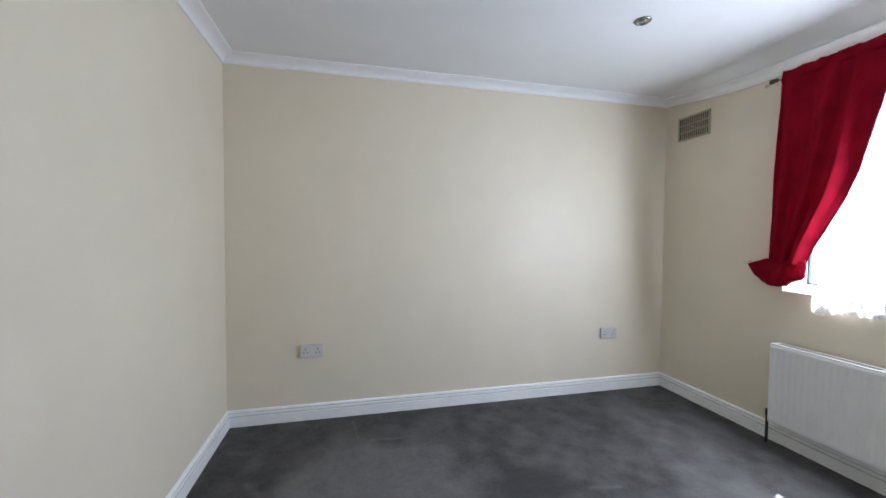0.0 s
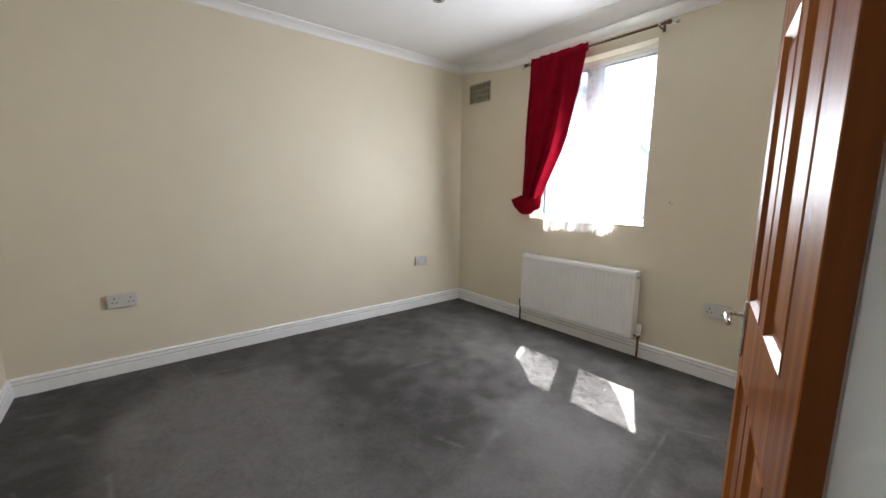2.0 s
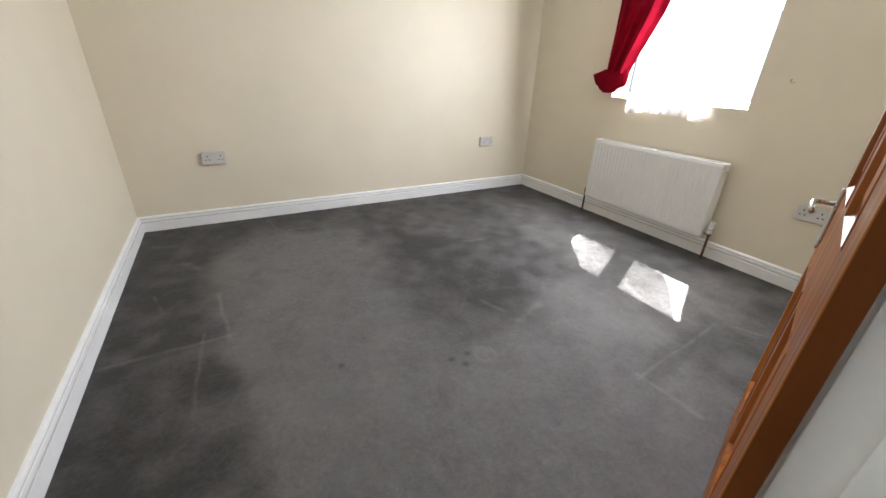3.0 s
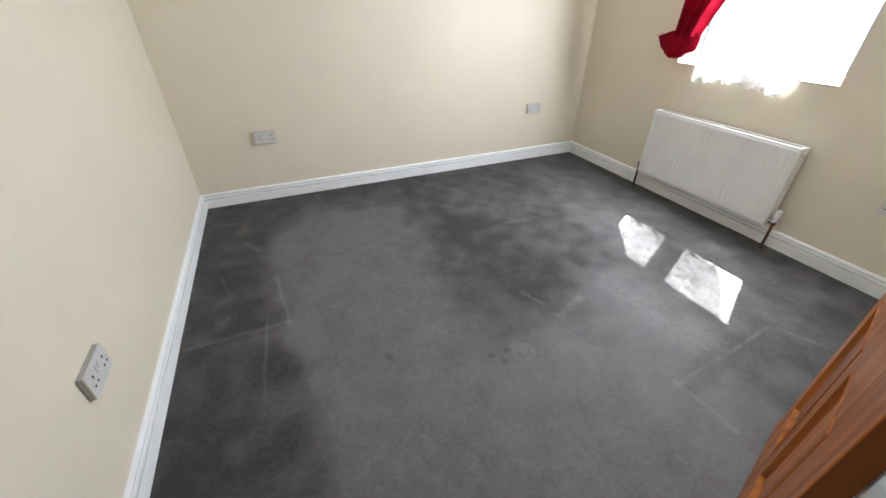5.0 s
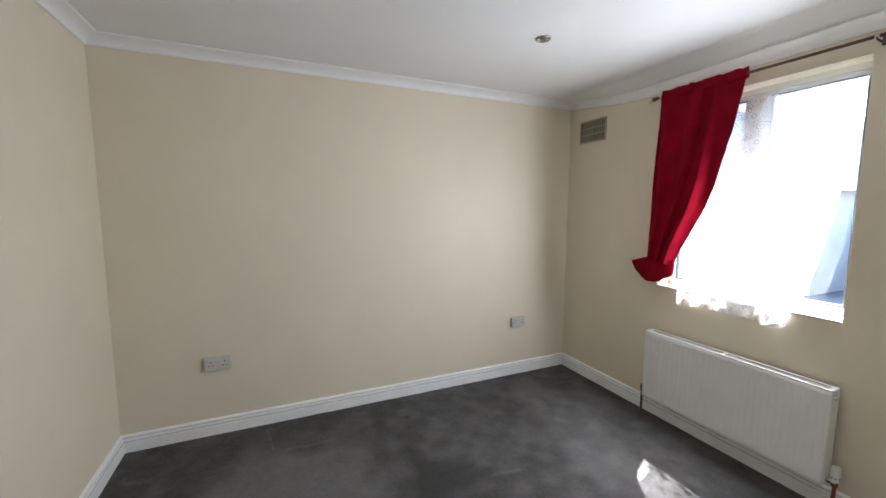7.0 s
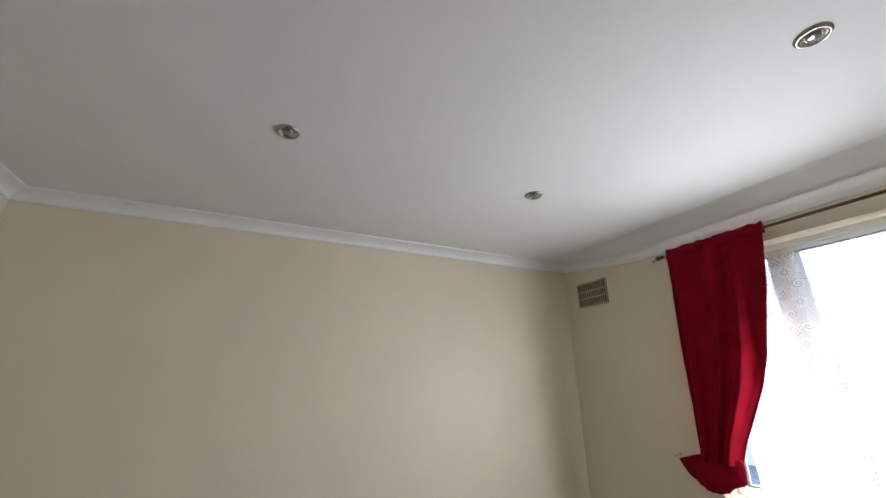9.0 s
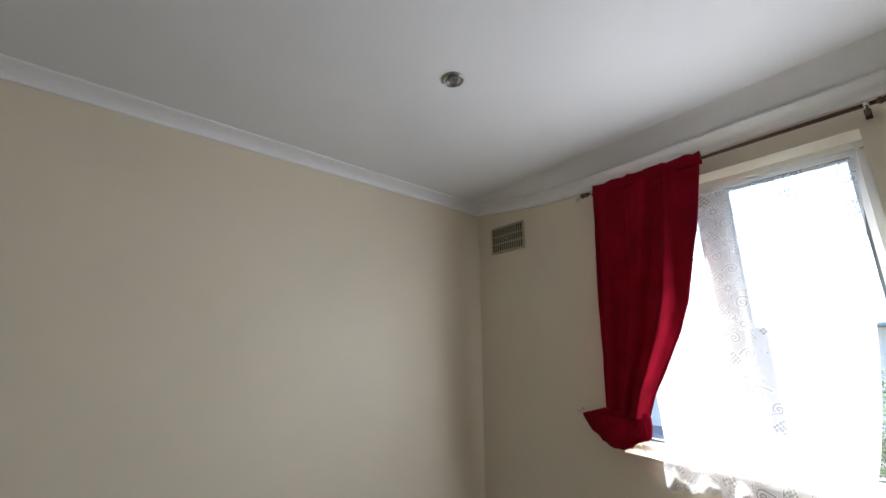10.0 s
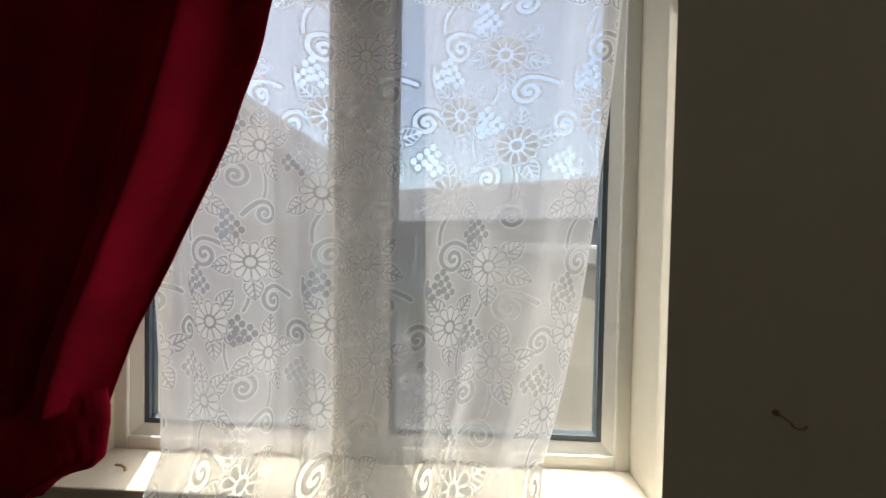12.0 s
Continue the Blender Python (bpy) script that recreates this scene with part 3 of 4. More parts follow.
    for z in (0.22, 1.70):
        part("hinge", tube([(XH - 0.004, -TH - 0.003, z), (XH - 0.004, -TH - 0.003, z + 0.09)], 0.005, 10), BRASS, d)

    lin = thing("door_frame", (DX1, YS, 0), "white gloss door lining and architrave round the doorway", "door frame", kind="structure")
    def q2(name, lo, hi, bevel=0.002):
        part(name, box([a - b for a, b in zip(lo, (DX1, YS, 0))], [a - b for a, b in zip(hi, (DX1, YS, 0))], bevel), GLOSS, lin)
    y0 = YS - SOUTH_T - 0.003
    q2("lining", (DX1, y0, 0), (DX1 + 0.028, YS + 0.003, DZ))
    q2("lining", (DX0 - 0.028, y0, 0), (DX0, YS + 0.003, DZ))
    q2("lining", (DX0 - 0.028, y0, DZ), (DX1 + 0.028, YS + 0.003, DZ + 0.028))
    q2("door_stop", (DX1 - 0.012, y0 + 0.02, 0), (DX1, y0 + 0.055, DZ - 0.012))
    q2("door_stop", (DX0, y0 + 0.02, 0), (DX0 + 0.012, y0 + 0.055, DZ - 0.012))
    q2("door_stop", (DX0, y0 + 0.02, DZ - 0.012), (DX1, y0 + 0.055, DZ))
    for ya, yb in ((YS, YS + 0.015), (y0 - 0.012, y0 + 0.003)):
        q2("architrave", (DX1 + 0.012, ya, 0), (DX1 + 0.075, yb, DZ + 0.075), 0.004)
        q2("architrave", (DX0 - 0.075, ya, 0), (DX0 - 0.012, yb, DZ + 0.075), 0.004)
        q2("architrave", (DX0 - 0.012, ya, DZ + 0.012), (DX1 + 0.012, yb, DZ + 0.075), 0.004)


door()


# ---- radiator under the window ----
def radiator():
    y0, y1, z0, z1 = 0.803, 1.800, 0.150, 0.632
    xf, xb = 2.566, 2.642
    r = thing("radiator", (XE, (y0 + y1) / 2, 0), "white enamelled panel radiator with vertical flutes on the wall", "radiator")
    oy = (y0 + y1) / 2
    w = y1 - y0
    # fluted front panel
    n, rows = 30, 44
    yy = np.linspace(0, 1, n * 10 + 1)
    zz = np.linspace(0, 1, rows + 1)
    Y, Z = np.meshgrid(yy, zz)
    wave = np.clip(1.6 * np.cos(2 * np.pi * (Y * (n + 0.4) - 0.2 - 0.5)) + 0.2, -1, 1)
    wave = np.where((Y < 0.012) | (Y > 0.988), -1, wave)
    ends = np.clip((Z - 0.055) / 0.05, 0, 1) * np.clip((0.945 - Z) / 0.05, 0, 1)
    ends = ends * ends * (3 - 2 * ends)
    depth = 0.0034 * (wave + 1) / 2 * ends
    edge = np.minimum(np.minimum(Y, 1 - Y) * w, np.minimum(Z, 1 - Z) * (z1 - z0))
    lip = 0.006 * np.clip(1 - edge / 0.006, 0, 1) ** 2
    ob = new("front_panel", grid_mesh("front_panel", xf - XE + depth + lip, y0 - oy + Y * w, z0 + Z * (z1 - z0), ENAMEL))
    ob.parent = r
    part("water_channel", box((xf + 0.005 - XE, y0 + 0.004 - oy, z0 + 0.004), (xf + 0.016 - XE, y1 - 0.004 - oy, z1 - 0.004), 0.003), ENAMEL, r)
    part("back_panel", box((xb - 0.01 - XE, y0 + 0.01 - oy, z0 + 0.02), (xb - XE, y1 - 0.01 - oy, z1 - 0.02), 0.003), ENAMEL, r)
    for ya, yb in ((y0, y0 + 0.004), (y1 - 0.004, y1)):
        part("side_cover", box((xf + 0.005 - XE, ya - oy, z0 + 0.01), (xb + 0.004 - XE, yb - oy, z1 + 0.003), 0.0015), ENAMEL, r)
    fins = bmesh.new()
    k = 0
    while y0 + 0.03 + k * 0.016 < y1 - 0.03:
        yk = y0 + 0.03 + k * 0.016 - oy
        add_box(fins, (xf + 0.018 - XE, yk, z0 + 0.04), (xb - 0.012 - XE, yk + 0.0015, z1 - 0.03))
        k += 1
    tagged(part("convector_fins", fins, ENAMEL, r, "thin steel convector fins"), kind="stuff")
    part("grille_rim", boxes([((xf + 0.003 - XE, y0 + 0.003 - oy, z1 - 0.002), (xf + 0.016 - XE, y1 - 0.003 - oy, z1 + 0.004)),
                              ((xb - 0.010 - XE, y0 + 0.003 - oy, z1 - 0.002), (xb + 0.004 - XE, y1 - 0.003 - oy, z1 + 0.004)),
                              ((xf + 0.016 - XE, y0 + 0.003 - oy, z1 - 0.002), (xb - 0.010 - XE, y0 + 0.022 - oy, z1 + 0.004)),
                              ((xf + 0.016 - XE, y1 - 0.022 - oy, z1 - 0.002), (xb - 0.010 - XE, y1 - 0.003 - oy, z1 + 0.004)),
                              ((xf + 0.016 - XE, -0.008, z1 - 0.002), (xb - 0.010 - XE, 0.008, z1 + 0.004))], 0.001), ENAMEL, r, "pressed steel top grille")
    for i in range(3):
        xk = xf + 0.024 + i * 0.014 - XE
        part("grille_slat", box((xk, y0 + 0.022 - oy, z1 - 0.006), (xk + 0.004, y1 - 0.022 - oy, z1 - 0.002)), ENAMEL, r)
    for yk in (y0 + 0.12 - oy, y1 - 0.12 - oy):
        part("wall_bracket", box((xb - XE, yk - 0.015, z0 + 0.05), (0.0, yk + 0.015, z1 - 0.08), 0.002), ENAMEL, r)
    part("bleed_plug", tube([(xf + 0.030 - XE, y0 - oy, z1 - 0.035), (xf + 0.030 - XE, y0 - 0.012 - oy, z1 - 0.035)], 0.011, 6), CHROME, r, "dull bleed valve plug")
    # thermostatic valve on one end, plain tail on the other, pipes into the floor
    xv = 2.607 - XE
    yv = y0 - 0.032 - oy
    valve = part("valve_body", tube([(xv, y0 - oy, z0 + 0.03), (xv, yv - 0.004, z0 + 0.03)], 0.010), CHROME, r, "tarnished nickel valve body", True)
    part("valve_nut", tube([(xv, y0 - 0.006 - oy, z0 + 0.03), (xv, y0 - 0.02 - oy, z0 + 0.03)], 0.015, 6), CHROME, valve)
    head = bmesh.new()
    tube([(xv, yv, z0 + 0.035), (xv, yv, z0 + 0.045), (xv, yv, z0 + 0.048), (xv, yv, z0 + 0.088), (xv, yv, z0 + 0.092), (xv, yv, z0 + 0.108), (xv, yv, z0 + 0.113)],
         0.02, 20, head, [0.012, 0.0135, 0.0175, 0.0175, 0.0165, 0.0165, 0.0145])
    hd = part("thermostat_head", head, ENAMEL, r, "white thermostatic valve head")
    for i in range(8):
        a = 2 * math.pi * i / 8
        cx, cy = xv + 0.0172 * math.cos(a), yv + 0.0172 * math.sin(a)
        # solid dark block, coloured as the shade in a slot
        part("slot", box((xv + 0.0172 * math.cos(a + 0.4) - 0.0022, yv + 0.0172 * math.sin(a + 0.4) - 0.0022, z0 + 0.056),
                         (xv + 0.0172 * math.cos(a + 0.4) + 0.0022, yv + 0.0172 * math.sin(a + 0.4) + 0.0022, z0 + 0.062)), DARK, hd)
        part("grip_rib", box((cx - 0.002, cy - 0.002, z0 + 0.054), (cx + 0.002, cy + 0.002, z0 + 0.102), 0.0008, 1), ENAMEL, hd)
    part("pipe", tube([(xv, yv, z0 + 0.034), (xv, yv, 0.06), (xv, yv, -0.01)], 0.0080), COPPER, r, "dull brown copper pipe", True)
    part("pipe_collar", tube([(xv, yv, z0 + 0.012), (xv, yv, z0 + 0.028)], 0.0125, 6), COPPER, r)
    yl = y1 + 0.028 - oy
    part("pipe", tube([(xv, y1 - oy, z0 + 0.03), (xv, yl - 0.008, z0 + 0.03), (xv, yl, z0 + 0.022), (xv, yl, 0.05), (xv, yl, -0.01)], 0.0080), BLACK_PIPE, r, "dark painted pipe", True)
    part("lockshield", tube([(xv, yl, z0 + 0.02), (xv, yl, z0 + 0.062)], 0.011), BLACK_PIPE, r, "dark lockshield valve", True)


radiator()


# ---- double sockets ----
def socket():
    s = thing("wall_socket", (0, 0, 0), "white plastic double socket with switches, on a cream wall", "socket", "double wall sockets")
    # the box's grey paints a shadow line round the faceplate
    part("back_box", box((-0.0725, -0.013, -0.042), (0.0725, 0, 0.042), 0.002), BACKBOX, s, "back box in a grey that paints shade behind the faceplate")
    face = part("faceplate", box((-0.0735, -0.021, -0.043), (0.0735, -0.0132, 0.043), 0.0035, 3), PLASTIC, s)
    for cx in (-0.040, 0.040):
        # socket holes are dark blocks on the plate, coloured as their shade
        part("earth_slot", box((cx - 0.0028, -0.0218, 0.009), (cx + 0.0028, -0.0205, 0.0195)), DARK, face)
        for dx in (-0.011, 0.011):
            part("pin_slot", box((cx + dx - 0.0042, -0.0218, -0.0135), (cx + dx + 0.0042, -0.0205, -0.0078)), DARK, face)
    for cx in (-0.0085, 0.0085):
        bm = box((cx - 0.0065, -0.0245, 0.004), (cx + 0.0065, -0.0205, 0.026), 0.0015)
        part("switch_rocker", bm, PLASTIC, face)
    for cx in (-0.0605, 0.0605):
        part("screw", tube([(cx, -0.0205, 0), (cx, -0.0217, 0)], 0.003, 10), CHROME, face)
    return s


first = socket()
first.matrix_basis = pose(-0.1865, YN, 0.481)
copy_thing(first, pose(2.152, YN, 0.482))
copy_thing(first, pose(XE, 0.338, 0.453, 0, 0, -90))
copy_thing(first, pose(XW, 0.735, 0.427, 0, 0, 90))


# ---- recessed downlights, all unlit ----
def downlight():
    d = thing("downlight", (0, 0, 0), "round satin nickel downlight in the ceiling, unlit", "downlight", "ceiling downlights")
    part("bezel", lathe([(0.030, -0.001), (0.031, -0.006), (0.034, -0.0085), (0.039, -0.0075), (0.0425, -0.003), (0.043, 0.0)], 40), NICKEL, d, smooth=True)
    part("lamp_well", lathe([(0.031, -0.005), (0.028, -0.0035), (0.022, -0.002), (0.0215, -0.0012), (0.0, -0.001)], 32), CHROME, d, smooth=True)
    part("bulb", lathe([(0.019, -0.0015), (0.0185, -0.006), (0.015, -0.0085), (0.008, -0.0095), (0.0, -0.0098)], 28), surface_glassy, d, "clear reflector bulb", True)
    return d


NICKEL = surface("dark_nickel_bezel", (0.36, 0.34, 0.31), 0.35, metal=1.0, spread=0.1, scale=60.0)
surface_glassy = surface("bulb_front", (0.30, 0.30, 0.31), 0.12, metal=0.6, spread=0.3, scale=60.0)
lamp = downlight()
lamp.matrix_basis = pose(1.585, 1.781, ZC)
copy_thing(lamp, pose(0.414, 1.742, ZC))
copy_thing(lamp, pose(1.668, 0.689, ZC))


# ---- air vent high on the window wall ----
def vent():
    y0, y1, z0, z1 = 2.345, 2.628, 2.050, 2.236
    v = thing("air_vent", (XE, (y0 + y1) / 2, z0), "olive-beige slotted metal air vent high on the wall", "vent")
    oy = (y0 + y1) / 2
    hw, h = (y1 - y0) / 2, z1 - z0
    # no hollow here: a dark sheet on the wall paints the vent's inner shade
    part("backing", box((-0.003, -hw + 0.004, 0.004), (0, hw - 0.004, h - 0.004)), DARK, v, "flat dark sheet that paints the shade behind the slots")
    m = 0.013
    part("frame", boxes([((-0.012, -hw, 0), (-0.003, hw, m)), ((-0.012, -hw, h - m), (-0.003, hw, h)),
                         ((-0.012, -hw, m), (-0.003, -hw + m, h - m)), ((-0.012, hw - m, m), (-0.003, hw, h - m))], 0.0015), VENT, v)
    ih = h - 2 * m
    for i in (1, 2):
        zc = m + ih * i / 3
        part("cross_bar", box((-0.011, -hw + m, zc - 0.004), (-0.003, hw - m, zc + 0.004)), VENT, v)
    n = 14
    for i in range(1, n):
        yc = -hw + m + (2 * hw - 2 * m) * i / n
        part("bar", box((-0.010, yc - 0.003, m), (-0.003, yc + 0.003, h - m)), VENT, v)
    part("screw", tube([(-0.010, 0, h / 2), (-0.014, 0, h / 2)], 0.008, 12), VENT, v)


vent()


# ---- curtain rod, brackets and the red curtain ----
RX, RZ = 2.607, 2.238


def rod():
    r = thing("curtain_rod", (XE, 1.32, RZ), "thin dark bronze curtain rod on wall brackets", "curtain rod")
    x = RX - XE
    part("pole", tube([(x, 0.775 - 1.32, 0), (x, 1.845 - 1.32, 0)], 0.0075), BRONZE, r, smooth=True)
    for y, s in ((0.775, -1), (1.845, 1)):
        yb = y - 1.32
        fin = part("finial", tube([(x, yb - s * 0.004, 0), (x, yb + s * 0.004, 0), (x, yb + s * 0.010, 0), (x, yb + s * 0.022, 0), (x, yb + s * 0.034, 0), (x, yb + s * 0.040, 0)],
                   0.01, 16, None, [0.011, 0.013, 0.009, 0.015, 0.013, 0.006]), BRONZE, r, "turned dark finial", True)
        part("end_cap", tube([(x + 0.004, yb + s * 0.040, -0.002), (x + 0.012, yb + s * 0.046, -0.003), (x + 0.020, yb + s * 0.074, -0.006), (x + 0.022, yb + s * 0.080, -0.007)],
                             0.01, 14, None, [0.006, 0.011, 0.010, 0.005]), CHROME, r, "pale metal end cap", True)
        ya = yb - s * 0.03
        br = part("bracket_plate", box((-0.005, ya - 0.009, -0.026), (0, ya + 0.009, 0.014), 0.002), BRONZE, r, "small dark metal bracket")
        part("bracket_arm", tube([(-0.003, ya, -0.012), (-0.035, ya, -0.016), (x, ya, -0.013), (x - 0.010, ya, -0.004)], 0.0045, 10), BRONZE, br, smooth=True)
        part("bracket_cup", tube([(x, ya - 0.007, -0.001), (x, ya + 0.007, -0.001)], 0.0125, 14), CHROME, br, "worn metal cup", True)


rod()


def tie_hook(y, z, flip=1):
    h = thing("tieback_hook", (XE, y, z), "small bent brass tieback hook screwed into the wall", "hook", "tieback hooks")
    part("screw_plate", tube([(0, 0, 0), (-0.003, 0, 0)], 0.005, 14), BRASS, h)
    pts = [(-0.002, 0, 0), (-0.014, 0, -0.001), (-0.020, -0.006 * flip, -0.006)]
    for i in range(1, 8):
        a = math.pi * i / 8
        pts.append((-0.022, -0.006 * flip - 0.014 * flip * (1 - math.cos(a)) * 0.8, -0.006 - 0.008 * math.sin(a)))
    part("hook", tube(pts, 0.0018, 10), BRASS, h, smooth=True)


tie_hook(0.674, 1.119)
tie_hook(2.018, 1.122, -1)


def lerp_curve(z, knots):
    zs, vs = zip(*sorted(knots))
    v = np.interp(z, zs, vs)
    for k in (0.04, 0.07):
        v = (v + np.interp(z - k, zs, vs) + np.interp(z + k, zs, vs)) / 3
    return v


def red_curtain():
    c = thing("red_curtain", (RX, 1.56, RZ), "single deep red curtain, gathered and hooked back to one side", "curtain")
    # hanging cloth, swept to its tie
    s, v = np.meshgrid(np.linspace(0, 1, 150), np.linspace(0, 1, 150))
    z = 2.235 - v * (2.235 - 1.125)
    right = lerp_curve(z, [(2.4, 1.297), (2.264, 1.303), (2.0, 1.341), (1.805, 1.389), (1.573, 1.445), (1.40, 1.53), (1.25, 1.612), (1.165, 1.655), (1.0, 1.668)])
    left = lerp_curve(z, [(2.4, 1.806), (2.216, 1.810), (1.986, 1.824), (1.571, 1.841), (1.162, 1.850), (1.0, 1.85)])
    gather = np.clip((v - 0.35) / 0.65, 0, 1)
    warp = s + 0.035 * np.sin(2 * np.pi * (s * 1.7 + 0.3)) + 0.02 * np.sin(2 * np.pi * (s * 3.1 + v * 0.6))
    fold = np.sin(2 * np.pi * 3.3 * warp + 0.9 * v) + 0.22 * np.sin(2 * np.pi * 7.1 * warp + 1.3 + 2.0 * v)
    amp = 0.007 + 0.015 * np.clip(v / 0.25, 0, 1) + 0.007 * gather
    x = RX - 0.014 + amp * fold * (1 - 0.35 * gather) - 0.030 * gather * np.sin(np.pi * s)
    x += 0.010 * np.exp(-((s - 0.02) / 0.05) ** 2) * np.sin(6 * z)
    x += 0.006 * (value_noise(s * 0.5 + 1, z, 0.09, 21) - 0.5)
    # creases that run with the sweep toward the tie
    x -= 0.016 * gather * np.exp(-((s - 0.30 - 0.12 * (1 - v)) / 0.055) ** 2)
    x += 0.012 * gather * np.exp(-((s - 0.44 - 0.08 * (1 - v)) / 0.05) ** 2)
    y = right + (left - right) * s
    y += 0.004 * (value_noise(s, z, 0.06, 22) - 0.5)
    me = grid_mesh("panel", x - RX, y - 1.56, z - RZ, CURTAIN)
    ob = new("panel", me)
    ob.parent = c
    m = ob.modifiers.new("thickness", "SOLIDIFY")
    m.thickness = 0.0016
    # ruffled rod pocket over the pole
    n = 130
    bm = bmesh.new()
    rings = []
    for i in range(n):
        t = i / (n - 1)
        yy = 1.300 + 0.508 * t
        up = 0.036 + 0.007 * noise.noise((yy * 38, 0, 2)) + 0.004 * noise.noise((yy * 110, 3, 1))
        wob = 0.006 * math.sin(2 * math.pi * 4.6 * (t + 0.03 * math.sin(9 * t))) + 0.003 * noise.noise((yy * 70, 5, 0))
        prof = [(-0.012 + wob, -0.028), (-0.0135 + wob * 0.7, -0.012), (-0.0125, 0.004), (-0.008 + wob * 0.5, 0.014), (-0.003 + wob, up * 0.75), (-0.001 + wob, up),
                (0.002 + wob, up * 0.75), (0.008, 0.014), (0.0125, 0.004), (0.0125 + wob * 0.3, -0.012), (0.006 + wob * 0.5, -0.026), (-0.004 + wob, -0.029)]
        rings.append([bm.verts.new((px, yy - 1.56, pz)) for px, pz in prof])
    for r0, r1 in zip(rings, rings[1:]):
        for j in range(12):
            bm.faces.new((r0[j], r0[(j + 1) % 12], r1[(j + 1) % 12], r1[j]))
    part("rod_pocket", bm, CURTAIN, c, "ruffled rod pocket", True)
    # hem bundled up at the hook, with a ragged lower edge
    bm = bmesh.new()
    rings = []
    sides, rows = 96, 30
    for i in range(rows):
        t = i / (rows - 1)
        zz = 1.150 - 0.165 * t
        yl = np.interp(t, [0, 0.12, 0.25, 0.6, 0.85, 1], [1.862, 1.925, 1.992, 1.945, 1.905, 1.885])
        yr = np.interp(t, [0, 0.15, 0.3, 0.6, 0.8, 1], [1.652, 1.646, 1.645, 1.652, 1.690, 1.745])
        ring = []
        for j in range(sides):
            a = 2 * math.pi * j / sides
            mid, half = (yl + yr) / 2, (yl - yr) / 2
            cy, sx = math.cos(a), math.sin(a)
            dep = 0.034 - 0.010 * t
            if cy > 0.2:
                dep *= 1 - 0.75 * (cy - 0.2) * min(1, t / 0.2)
            wr = 0.010 * noise.noise((cy * 5, sx * 3 + t * 3, 4)) + 0.006 * noise.noise((cy * 14 + t * 5, sx * 8, 9))
            yy = mid + half * math.copysign(abs(cy) ** 0.8, cy)
            xx = RX - 0.006 + (dep + wr) * sx
            drop = 0.0
            if t > 0.7:
                drop = (t - 0.7) / 0.3 * (0.012 * noise.noise((yy * 30, sx, 2)) + 0.03 * ((yy - 1.80) / 0.1) ** 2)
            pull = 0.022 * max(0.0, (yy - 1.86) / 0.12) * (1 - t)
            ring.append(bm.verts.new((xx - RX + pull, yy - 1.56, zz + drop - RZ)))
        rings.append(ring)
    for r0, r1 in zip(rings, rings[1:]):
        for j in range(sides):
            bm.faces.new((r0[j], r0[(j + 1) % sides], r1[(j + 1) % sides], r1[j]))
    bm.faces.new(rings[0])
    # folded-in underside
    low = [bm.verts.new((vv.co.x * 0.5, vv.co.y * 0.85 + 0.035, vv.co.z + 0.03)) for vv in rings[-1]]
    for j in range(sides):
        bm.faces.new((rings[-1][j], rings[-1][(j + 1) % sides], low[(j + 1) % sides], low[j]))
    bm.faces.new(low[::-1])
    part("bundled_hem", bm, CURTAIN, c, "hem bundled up on the tieback hook", True)


red_curtain()


